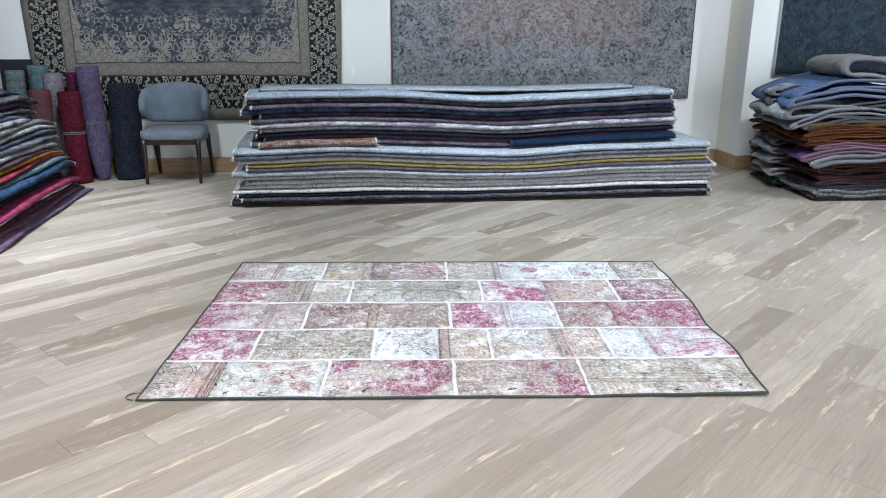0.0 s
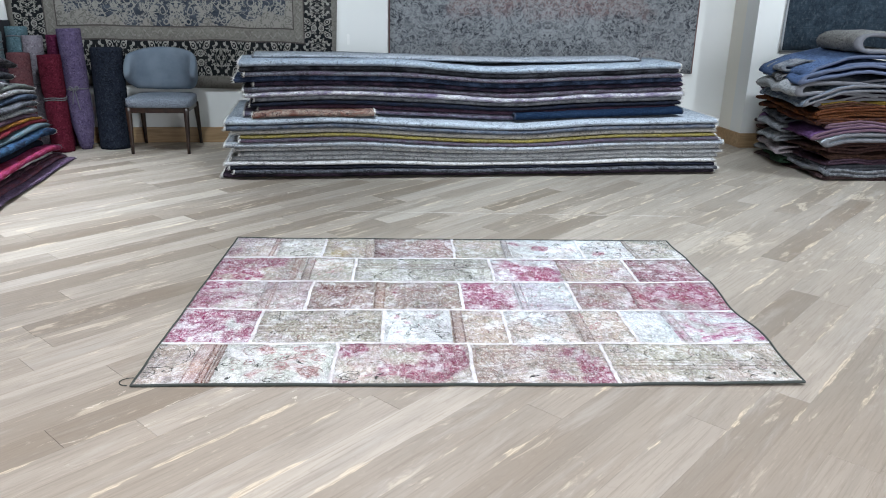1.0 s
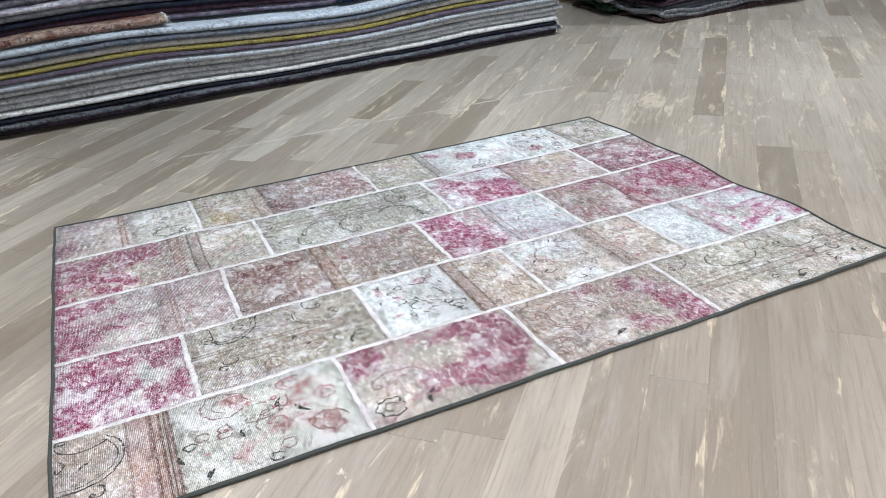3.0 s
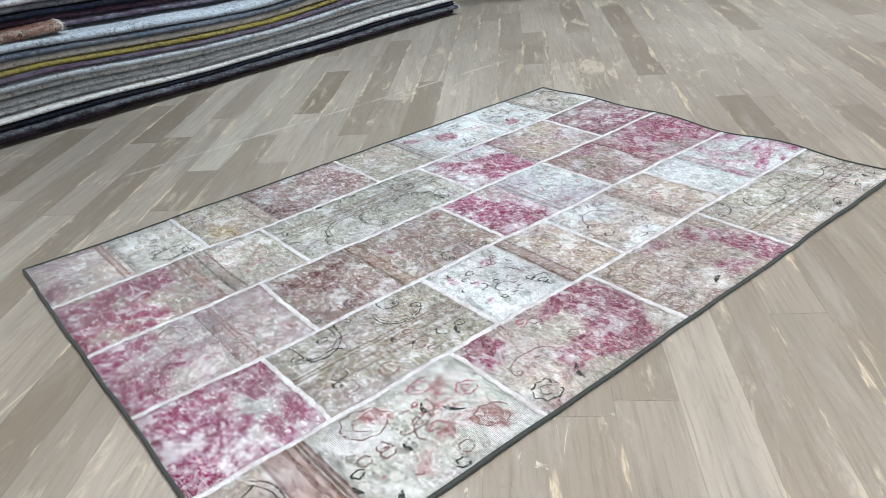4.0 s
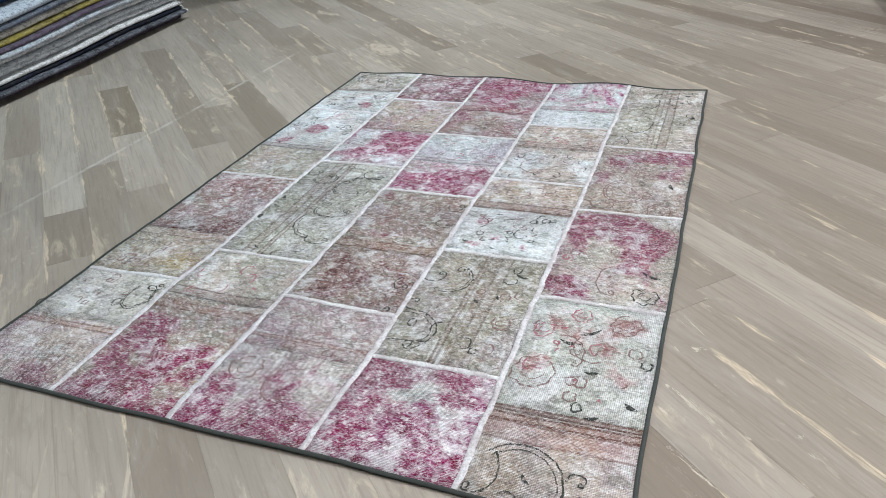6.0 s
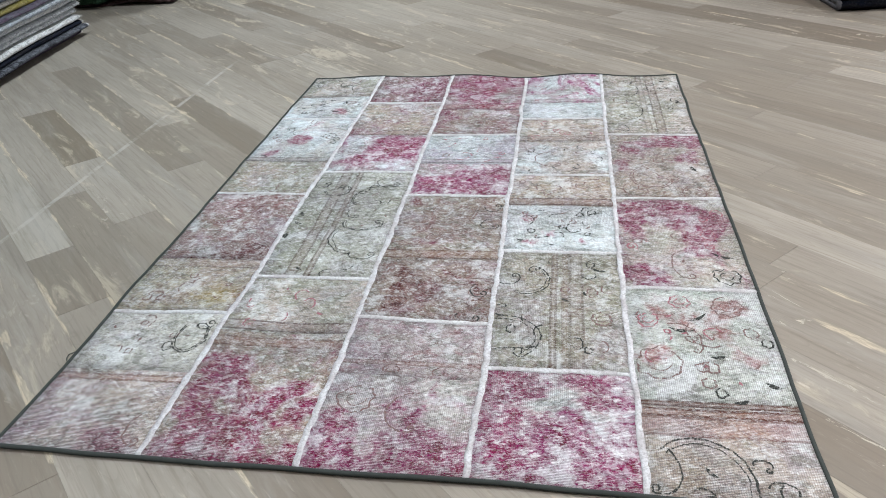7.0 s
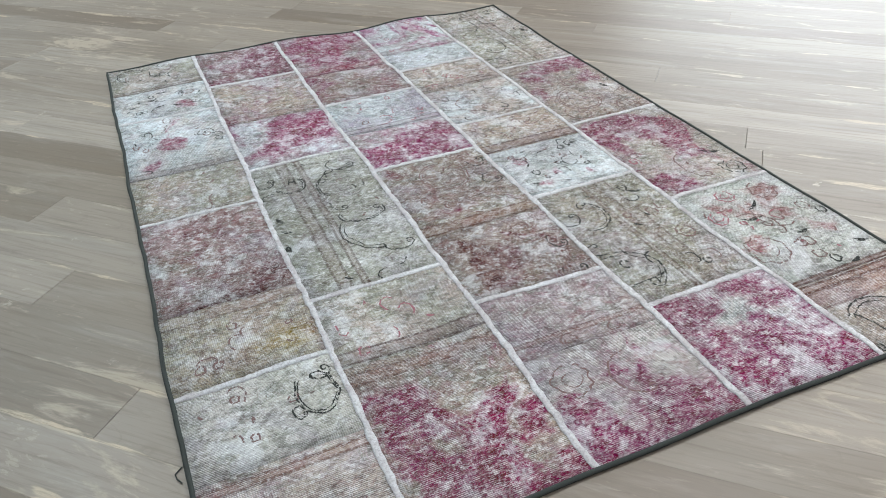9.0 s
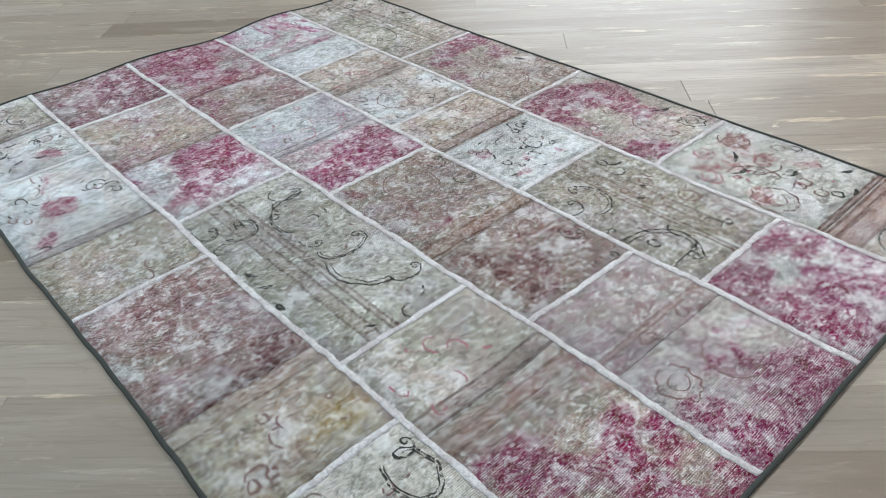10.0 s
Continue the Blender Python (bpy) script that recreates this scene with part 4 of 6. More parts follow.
def woven_pattern(patch, seed, u0, u1, v0, v1, lines, sprigs, sprig_tint):
    """The drawn outlines of one scrap, a mesh for each wool colour."""
    rng = random.Random(seed * 17)
    lines = list(lines)
    for _ in range(sprigs):
        u, v = rng.uniform(u0 + 0.03, u1 - 0.03), rng.uniform(v0 + 0.03, v1 - 0.03)
        kind = rng.random()
        tint = sprig_tint if rng.random() < 0.75 else "brown"
        if kind < 0.35:
            lines.append((tint, "leaf", (u, v, rng.uniform(0.014, 0.026), rng.uniform(0.005, 0.009), rng.uniform(0, 180))))
        elif kind < 0.75:
            a = rng.uniform(0, 360)
            lines.append((tint, "arc", (u, v, rng.uniform(0.012, 0.028), rng.uniform(0.010, 0.024), a, a + rng.uniform(110, 260), 0, 0)))
        else:
            lines.append((tint, "ring", (u, v, rng.uniform(0.008, 0.014))))
    meshes = {}
    rim = 0.009

    def inside(u, v):
        return u0 + rim < u < u1 - rim and v0 + rim < v < v1 - rim

    for tint, kind, d in lines:
        bm = meshes.setdefault(tint, bmesh.new())
        if kind == "arc":
            ribbon(bm, arc_points(*d[:7]), 0.0052, inside)
            if d[7]:
                ribbon(bm, arc_points(*d[:6], 0.0, 0.87), 0.0034, inside)
        elif kind == "ring":
            u, v, r = d
            petals = 5 + int(r * 90)
            pts = []
            for k in range(34):
                a = 2 * math.pi * k / 36
                w = r * (1 + 0.07 * math.cos(petals * a) + 0.22 * noise.noise(Vector((math.cos(a) * 1.5 + u * 9, math.sin(a) * 1.5, v * 9))))
                pts.append((u + w * math.cos(a), v + w * 0.85 * math.sin(a)))
            ribbon(bm, pts, 0.0056, inside)
            if r > 0.02:
                ribbon(bm, [(u + r * 0.45 * math.cos(k * 0.4), v + r * 0.45 * math.sin(k * 0.4)) for k in range(13)], 0.0036, inside)
        else:
            u, v, length, width, turn = d
            ca_, sa_ = math.cos(radians(turn)), math.sin(radians(turn))
            rows = []
            for k in range(9):
                f = k / 8 - 0.5
                w = width * math.cos(f * math.pi) ** 0.8 * (0.8 + 0.5 * noise.noise(Vector((f * 5, seed, u * 30)))) / 2 + 0.0004
                b = 0.12 * length * math.cos(f * math.pi)
                mid = (u + f * length * ca_ - b * sa_, v + f * length * sa_ + b * ca_)
                rows.append((mid, w))
            if all(inside(*m) for m, _ in rows):
                vs = [[bm.verts.new(rug_point(m[0] - s * sa_ * w, m[1] + s * ca_ * w, 0.0007)) for s in (-1, 1)] for m, w in rows]
                for (p, q), (a, b) in zip(vs, vs[1:]):
                    bm.faces.new((p, q, b, a))
    for tint, bm in meshes.items():
        bmesh.ops.recalc_face_normals(bm, faces=bm.faces)
        tagged(part("woven_outline", bm, THREADS[tint], patch, f"{tint} wool outlines of flowers and scrolls"), kind="stuff")


def sheet(u0, u1, v0, v1, lift, step=0.045, edge=0.004, ragged=0.0):
    """A scrap of cloth that follows the rug's waves, with turned-down rims."""
    bm = bmesh.new()
    nu, nv = max(2, round((u1 - u0) / step)), max(2, round((v1 - v0) / step))
    us, vs = [u0 + (u1 - u0) * i / nu for i in range(nu + 1)], [v0 + (v1 - v0) * j / nv for j in range(nv + 1)]
    grid = [[bm.verts.new(rug_point(a, b, lift)) for b in vs] for a in us]
    if ragged:
        for col in grid:
            for vert in col:
                p = vert.co
                vert.co.x += ragged * noise.noise(Vector((p.x * 60, p.y * 60, 1.5)))
                vert.co.y += ragged * noise.noise(Vector((p.x * 60, p.y * 60, 8.5)))
    for i in range(nu):
        for j in range(nv):
            bm.faces.new((grid[i][j], grid[i + 1][j], grid[i + 1][j + 1], grid[i][j + 1]))
    rim = [(i, 0) for i in range(nu)] + [(nu, j) for j in range(nv)] + [(i, nv) for i in range(nu, 0, -1)] + [(0, j) for j in range(nv, 0, -1)]
    low = [bm.verts.new(grid[i][j].co - Vector((0, 0, edge))) for i, j in rim]
    for k in range(len(rim)):
        (i, j), (i2, j2) = rim[k], rim[(k + 1) % len(rim)]
        bm.faces.new((grid[i2][j2], grid[i][j], low[k], low[(k + 1) % len(rim)]))
    return bm


part("backing", sheet(HALF_L0 + 0.006, HALF_L1 - 0.006, -HALF_W + 0.006, HALF_W - 0.006, -0.0025, 0.06, 0.0022), BACKING, rug)
seed = 0
for r, strip in enumerate(STRIPS):
    v0, v1 = ROWS_V[r], ROWS_V[r + 1]
    start = HALF_L0
    for end, seam, style in strip:
        seed += 1
        patch = part("patch", sheet(start + 0.0008, end - 0.0008, v0 + 0.0008, v1 - 0.0008, 0.0), patch_material(seed, **style), rug)
        woven_pattern(patch, seed, start, end, v0, v1, style.get("lines", ()), style.get("sprigs", 0), style.get("sprig_tint", "madder"))
        if seam:
            part("seam", sheet(end - 0.0070, end + 0.0070, v0 + 0.002, v1 - 0.002, 0.0012, 0.010, 0.002, 0.0045), SEAM_WHITE, rug, "white webbing sewn over the joint")
        start = end
for v in ROWS_V[1:-1]:
    part("seam", sheet(HALF_L0 + 0.004, HALF_L1 - 0.004, v - 0.0068, v + 0.0068, 0.0014, 0.010, 0.002, 0.004), SEAM_WHITE, rug, "white webbing sewn over the joint")
edge_points = []
for k in range(80):
    edge_points.append((HALF_L0 + (HALF_L1 - HALF_L0) * k / 80, -HALF_W))
for k in range(56):
    edge_points.append((HALF_L1, -HALF_W + 2 * HALF_W * k / 56))
for k in range(80):
    edge_points.append((HALF_L1 - (HALF_L1 - HALF_L0) * k / 80, HALF_W))
for k in range(56):
    edge_points.append((HALF_L0, HALF_W - 2 * HALF_W * k / 56))
part("binding", tube([Vector(rug_point(a, b)) - Vector((0, 0, 0.0015)) for a, b in edge_points], 0.0052, 8, True), BINDING, rug, "dark green-black overcast binding")
loop = [(-1.20 - 0.035 * math.sin(a) - 0.01, -0.822 + 0.028 * (1 - math.cos(a)), 0.004) for a in (0.45 * k for k in range(12))]
part("loose_thread", tube(loop, 0.0016, 5), BINDING, rug, "loose loop of dark thread at the corner")
part("thread_end", tube([(-0.86 - 0.012 * k, 0.828 + 0.009 * math.sin(k * 1.4) + 0.004 * k, 0.003) for k in range(4)], 0.0014, 5), BINDING, rug)


# ---- hanging rugs ----
def cloth_slab(width, height, thick, material, parent, name, waves=0.012, skew=0.0, n=36, m=24):
    """An upright hanging textile, front face to -y, base corner line at z 0, centred in x."""
    bm = bmesh.new()

    def at(i, j, back):
        x, z = -width / 2 + width * i / n, height * j / m
        drop = (1 - j / m) ** 2
        y = -thick - waves * drop * (0.5 + 0.5 * math.sin(x * 5.0 + 1.0)) - 0.004 * noise.noise(Vector((x * 2, z * 2, 3)))
        zz = z - drop * 0.012 * math.sin(x * 3.1)
        xx = x + skew * drop * (x / width)
        return (xx, 0.0 if back else y, zz)

    front = [[bm.verts.new(at(i, j, False)) for j in range(m + 1)] for i in range(n + 1)]
    back = [[bm.verts.new((v.co.x, v.co.y + thick * 0.9, v.co.z)) for v in col] for col in front]
    for i in range(n):
        for j in range(m):
            bm.faces.new((front[i][j], front[i + 1][j], front[i + 1][j + 1], front[i][j + 1]))
            bm.faces.new((back[i][j], back[i][j + 1], back[i + 1][j + 1], back[i + 1][j]))
    for i in range(n):
        for j in (0, m):
            bm.faces.new((front[i][j], back[i][j], back[i + 1][j], front[i + 1][j]))
    for j in range(m):
        for i in (0, n):
            bm.faces.new((front[i][j], front[i][j + 1], back[i][j + 1], back[i][j]))
    bmesh.ops.recalc_face_normals(bm, faces=bm.faces)
    return part(name, bm, material, parent)


def edge_distance(g, x, z, width, height):
    """Distances from the rug's nearest side, and along it."""
    dx = g.math("SUBTRACT", width / 2, g.math("ABSOLUTE", x))
    dz = g.math("MINIMUM", z, g.math("SUBTRACT", height, z))
    return dx, dz, g.math("MINIMUM", dx, dz)


def motif(g, x, z, scale, seed):
    """Mirrored sprays of flowers: 1 on petals and stems."""
    v = g.add(g.join(x, z, 0.0), (seed, seed * 2.0, seed * 0.5))
    wv = g.add(v, g.mapped(g.node("ShaderNodeTexNoise", {"Vector": v, "Scale": 9.0, "Detail": 2.0}).outputs[1], loc=(-0.03, -0.03, 0), scale=(0.06, 0.06, 0)))
    d = g.voronoi(wv, scale, rand=0.55)
    petals = g.math("MAXIMUM", g.line(d, 0.33, 0.07), g.step(d, 0.15, 0.10))
    petals = g.math("MAXIMUM", petals, g.math("MULTIPLY", g.line(g.voronoi(wv, scale * 2.3), 0.27, 0.10), 0.8))
    stem = g.line(g.noise(wv, scale * 0.9, 1.0, 0.4, 1.0), 0.5, 0.035)
    return g.math("MAXIMUM", petals, stem)


def medallion_material(width, height):
    g = Nodes("charcoal_medallion_rug", 0.95, 0, 0.1)
    p = g.coords()
    x, _, z = g.xyz(p)
    # the end border is deeper than the side borders, and the cloth sags along it
    sag = g.math("ADD", z, g.math("MULTIPLY", g.math("SUBTRACT", g.noise(g.join(x, 0.0, 0.0), 1.3, 1.0), 0.5), 0.10))
    dx, dz, d = edge_distance(g, x, g.math("MULTIPLY", sag, 0.80), width, height)
    side = g.math("LESS_THAN", dx, dz)
    ax = g.math("ABSOLUTE", x)
    # repeat along the border so that the sprays mirror
    along = g.math("PINGPONG", g.math("ADD", g.math("MULTIPLY", side, z), g.math("MULTIPLY", g.math("SUBTRACT", 1.0, side), ax)), 0.17)
    across = g.math("PINGPONG", g.math("SUBTRACT", d, 0.075), 0.12)
    flowers = motif(g, along, across, 13.0, 3.0)
    tan, tan2, black = (0.180, 0.169, 0.150), (0.245, 0.232, 0.208), (0.005, 0.006, 0.008)
    border = g.mix(flowers, black, (0.29, 0.28, 0.255))
    wave = g.math("MULTIPLY", g.math("SINE", g.math("MULTIPLY", along, 75.0)), 0.018)
    strip = g.mix(g.line(g.math("ADD", d, wave), 0.358, 0.009), tan, (0.23, 0.22, 0.195))
    strip = g.mix(g.math("MULTIPLY", g.line(g.noise(g.join(x, z, 0.0), 26, 1.5, 0.5, 0.8), 0.5, 0.05), 0.7), strip, (0.12, 0.11, 0.095))
    # field with lobed, stepped outline
    lobes = g.math("MULTIPLY", g.math("PINGPONG", ax, 0.125), 0.9)
    lobes2 = g.math("MULTIPLY", g.math("PINGPONG", z, 0.14), 0.5)
    corner = g.math("MULTIPLY", g.step(g.math("ADD", dx, dz), 1.5, 0.85), 0.13)
    f = g.math("SUBTRACT", g.math("ADD", d, g.math("MULTIPLY", g.math("ADD", lobes, lobes2), 0.75)), g.math("ADD", 0.46, corner))
    f = g.math("ADD", f, g.math("MULTIPLY", g.math("SUBTRACT", g.noise(p, 30, 2), 0.5), 0.07))
    field_in = g.step(f, 0.0, 0.012)
    sprays = motif(g, g.math("PINGPONG", ax, 0.5), z, 13.0, 8.0)
    slate = g.mix(g.step(g.noise(g.mapped(p, scale=(1, 1, 3.0)), 9, 5, 0.7), 0.35, 0.7), (0.020, 0.027, 0.040), (0.070, 0.082, 0.104))
    ring = g.step(f, 0.42, 0.26)
    slate = g.mix(g.math("MULTIPLY", g.math("MULTIPLY", sprays, ring), 0.9), slate, (0.26, 0.25, 0.225))
    # a row of pointed palmettes along the field's edge
    cell = g.math("SUBTRACT", g.math("PINGPONG", ax, 0.115), 0.0)
    up = g.math("MULTIPLY", g.math("SUBTRACT", sag, 0.62), 0.62)
    ang = g.math("ARCTAN2", cell, up)
    far = g.math("SQRT", g.math("ADD", g.math("MULTIPLY", cell, cell), g.math("MULTIPLY", up, up)))
    petal = g.math("ABSOLUTE", g.math("COSINE", g.math("MULTIPLY", ang, 3.0)))
    reach_ = g.math("ADD", 0.030, g.math("MULTIPLY", petal, 0.055))
    fan = g.math("MULTIPLY", g.step(g.math("SUBTRACT", far, reach_), 0.0, -0.012), g.step(petal, 0.2, 0.4))
    vein = g.line(g.noise(g.join(ax, z, 0.0), 24, 1.5, 0.5, 1.2), 0.5, 0.06)
    slate = g.mix(g.math("MULTIPLY", fan, g.math("SUBTRACT", 0.9, g.math("MULTIPLY", vein, 0.85))), slate, (0.26, 0.25, 0.225))
    ground = g.mix(g.math("MULTIPLY", g.line(g.noise(p, 22, 2, 0.5, 1.0), 0.5, 0.05), 0.75), tan2, (0.10, 0.095, 0.085))
    c = g.mix(field_in, ground, slate)
    c = g.mix(g.step(d, 0.405, 0.40), c, strip)
    c = g.mix(g.line(d, 0.402, 0.006), c, (0.07, 0.06, 0.055))
    c = g.mix(g.step(d, 0.315, 0.31), c, border)
    c = g.mix(g.line(d, 0.313, 0.006), c, (0.07, 0.06, 0.055))
    c = g.mix(g.step(d, 0.075, 0.07), c, strip)
    k = g.noise(p, 260, 2)
    c = g.mix(g.math("MULTIPLY", k, 0.15), c, (0.10, 0.10, 0.10))
    fade = g.noise(p, 2.6, 4)
    c = g.mix(g.math("MULTIPLY", g.step(fade, 0.5, 0.75), 0.1), c, (0.42, 0.41, 0.38))
    g.bump(k, 0.3, 0.002)
    return g.done(c)


def faded_material(width, height):
    g = Nodes("faded_mauve_grey_rug", 0.95, 0, 0.1)
    p = g.coords()
    x, _, z = g.xyz(p)
    dx, dz, d = edge_distance(g, x, z, width, height)
    ax = g.math("ABSOLUTE", x)
    n = g.noise(p, 6, 5, 0.65)
    grey = g.mix(g.step(n, 0.35, 0.65), (0.115, 0.125, 0.140), (0.20, 0.21, 0.222))
    mauve = g.mix(g.step(g.noise(g.mapped(p, scale=(1, 1, 4)), 7, 5, 0.7), 0.35, 0.7), (0.17, 0.115, 0.115), (0.255, 0.195, 0.19))
    f = g.math("ADD", d, g.math("MULTIPLY", g.math("SUBTRACT", g.noise(p, 4.5, 4), 0.5), 0.5))
    inner = g.step(f, 0.44, 0.62)
    c = g.mix(inner, grey, mauve)
    rust = g.noise(p, 3.3, 4)
    c = g.mix(g.math("MULTIPLY", g.step(rust, 0.55, 0.75), 0.35), c, (0.27, 0.19, 0.16))
    v = g.join(ax, z, 0.0)
    curls = g.math("MAXIMUM", g.line(g.noise(v, 9, 1.2, 0.45, 1.6), 0.5, 0.045), g.line(g.noise(v, 17, 1.0, 0.45, 1.4), 0.48, 0.05))
    where = g.math("MULTIPLY", g.step(g.noise(g.add(v, (3.0, 1.0, 0.0)), 4.5, 3), 0.42, 0.6), g.step(inner, 0.9, 0.2))
    c = g.mix(g.math("MULTIPLY", curls, g.math("ADD", 0.35, g.math("MULTIPLY", where, 0.65))), c, (0.014, 0.018, 0.028))
    sprays = motif(g, g.math("PINGPONG", ax, 0.72), z, 7.0, 5.0)
    c = g.mix(g.math("MULTIPLY", sprays, 0.34), c, (0.34, 0.355, 0.36))
    speck = g.noise(v, 34, 4, 0.75, 0.6)
    c = g.mix(g.math("MULTIPLY", g.step(speck, 0.53, 0.6), 0.55), c, (0.035, 0.04, 0.05))
    pale = g.line(g.noise(g.add(v, (2.0, 9.0, 0.0)), 11, 2.0, 0.55, 1.6), 0.5, 0.07)
    c = g.mix(g.math("MULTIPLY", pale, 0.4), c, (0.38, 0.40, 0.41))
    c = g.mix(g.step(d, 0.014, 0.010), c, (0.16, 0.085, 0.075))
    k = g.noise(p, 260, 2)
    c = g.mix(g.math("MULTIPLY", k, 0.3), c, (0.16, 0.16, 0.17))
    g.bump(k, 0.3, 0.002)
    return g.done(c)


def ink_material(width, height):
    g = Nodes("ink_blue_rug", 0.95, 0, 0.1)
    p = g.coords()
    x, _, z = g.xyz(p)
    dx, dz, d = edge_distance(g, x, z, width, height)
    n = g.noise(p, 8, 8, 0.8, 0.6)
    c = g.mix(g.step(n, 0.38, 0.66), (0.007, 0.013, 0.022), (0.035, 0.055, 0.075))
    m = g.noise(g.mapped(p, scale=(1.6, 1, 1)), 26, 5, 0.75)
    c = g.mix(g.math("MULTIPLY", g.step(m, 0.50, 0.66), 0.6), c, (0.07, 0.09, 0.105))
    lines = g.noise(g.mapped(p, scale=(1, 1, 14)), 6, 4, 0.7)
    c = g.mix(g.math("MULTIPLY", g.step(lines, 0.5, 0.62), 0.5), c, (0.010, 0.016, 0.026))
    c = g.mix(g.step(d, 0.02, 0.015), c, (0.42, 0.44, 0.46))
    k = g.noise(p, 260, 2)
    c = g.mix(g.math("MULTIPLY", k, 0.3), c, (0.06, 0.07, 0.08))
    g.bump(k, 0.3, 0.002)
    return g.done(c)


def hung_rug(x0, x1, z0, z1, y, material, label, skew=0.0):
    ob = holder("hanging_rug", pose((x0 + x1) / 2, y, z0))
    tagged(ob, label, "rug", "rugs hung on the walls")
    cloth_slab(x1 - x0, z1 - z0, 0.011, material(x1 - x0, z1 - z0), ob, "cloth", 0.012, skew)
    return ob


hung_rug(-3.17, -0.44, 0.485, 2.75, BACK - 0.003, medallion_material, "charcoal and beige Persian rug with floral border hung on the wall", -0.1)
hung_rug(-0.015, 2.885, 0.625, 2.75, BACK - 0.003, faded_material, "faded grey and mauve overdyed rug hung on the wall")
hung_rug(3.50, 5.4, 0.875, 2.75, NEAR - 0.003, ink_material, "dark ink-blue distressed rug with pale edging hung on the wall")

# ---- chair ----
TWEED = Nodes("grey_blue_tweed", 0.95, 0, 0.2)
_v = TWEED.coords()
_w = TWEED.node("ShaderNodeTexChecker", {"Vector": _v, "Scale": 190.0, "Color1": (0.085, 0.105, 0.135, 1), "Color2": (0.17, 0.195, 0.235, 1)}).outputs[0]
_n = TWEED.noise(_v, 90, 3)
TWEED.bump(_n, 0.5, 0.002)
TWEED = TWEED.done(TWEED.mix(TWEED.math("MULTIPLY", TWEED.step(TWEED.noise(_v, 5, 3), 0.35, 0.7), 0.3), TWEED.mix(TWEED.step(_n, 0.35, 0.65), _w, (0.27, 0.30, 0.345)), (0.09, 0.11, 0.14)))
g = Nodes("grey_blue_velour", 0.85, 0, 0.25)
_v = g.coords()
g.bump(g.noise(_v, 240, 2), 0.3, 0.001)
VELOUR = g.done(g.mix(g.step(g.noise(_v, 6, 4), 0.3, 0.7), (0.115, 0.148, 0.190), (0.16, 0.198, 0.24)))


def build_chair(m):
    chair = holder("tub_chair", m)
    tagged(chair, "grey-blue upholstered tub chair with dark walnut legs against the wall", "chair")
    # seat cushion
    bm = bmesh.new()
    rings = []
    for s, z in ((0.965, 0.376), (1.0, 0.384), (1.0, 0.43), (0.985, 0.443), (0.93, 0.449), (0.6, 0.455)):
        ring = []
        for k in range(40):
            a = 2 * math.pi * k / 40
            cx, cy = math.cos(a), math.sin(a)
            r = (abs(cx) ** 6 + abs(cy) ** 6) ** (-1 / 6)
            ring.append((0.256 * s * r * cx * (1.0 - 0.05 * cy), 0.245 * s * r * cy, z))
        rings.append(ring)
    skin(bm, rings)
    part("seat", bm, TWEED, chair, "grey woven tweed seat cushion")
    # wrap-round backrest
    bm = bmesh.new()
    rings = []
    count = 33
    for k in range(count):
        a = radians(-14 + 208 * k / (count - 1))
        f = abs(k / (count - 1) - 0.5) * 2
        top = 0.828 - 0.10 * f**2 - 0.09 * max(0, f - 0.72) ** 1.2 * 4
        low = 0.475 + 0.03 * f + 0.14 * max(0.0, f - 0.55) * 1.5
        bx, by = 0.262 * math.cos(a), 0.185 * math.sin(a)
        nx, ny = math.cos(a), math.sin(a)
        thick = 0.036 * (1 - 0.35 * f**6)
        ring = []
        for j in range(16):
            b = 2 * math.pi * j / 16
            cz, ct = math.sin(b), math.cos(b)
            zz = (top + low) / 2 + (top - low) / 2 * (abs(cz) ** 0.55) * (1 if cz >= 0 else -1)
            t = thick * (abs(ct) ** 0.7) * (1 if ct >= 0 else -1)
            lean = (zz - 0.47) * 0.10
            ring.append((bx * (1 + lean * 0.2) + nx * t, by + ny * t + lean * max(0, ny), zz))
        rings.append(ring)
    skin(bm, rings)
    part("backrest", bm, VELOUR, chair, "grey-blue curved velour back")
    # frame under the seat
    bm = bmesh.new()
    box(bm, (-0.235, -0.235, 0.335), (0.235, -0.21, 0.377), 0.004)
    box(bm, (-0.235, 0.19, 0.335), (0.235, 0.215, 0.377), 0.004)
    box(bm, (-0.235, -0.21, 0.335), (-0.21, 0.19, 0.377), 0.004)
    box(bm, (0.21, -0.21, 0.335), (0.235, 0.19, 0.377), 0.004)
    part("seat_frame", bm, WALNUT, chair, "dark walnut frame", smooth=False)
    for sx in (-1, 1):
        for front in (1, 0):
            top = Vector((sx * 0.225, -0.215 if front else 0.19, 0.376))
            foot = Vector((sx * (0.222 if front else 0.235), -0.225 if front else 0.262, 0.0))
            bm = bmesh.new()
            rings = []
            for k in range(7):
                f = k / 6
                p = foot.lerp(top, f)
                w = 0.012 + 0.011 * f
                rings.append([(p.x + w * cx * q, p.y + w * cy * q, p.z) for cx, cy, q in ((-1, -1, 0.85), (0, -1, 1), (1, -1, 0.85), (1, 0, 1), (1, 1, 0.85), (0, 1, 1), (-1, 1, 0.85), (-1, 0, 1))])
            skin(bm, rings)
            part("leg", bm, WALNUT, chair)
    return chair


build_chair(pose(-1.925, 3.54, 0, 0, 0, -2.0))


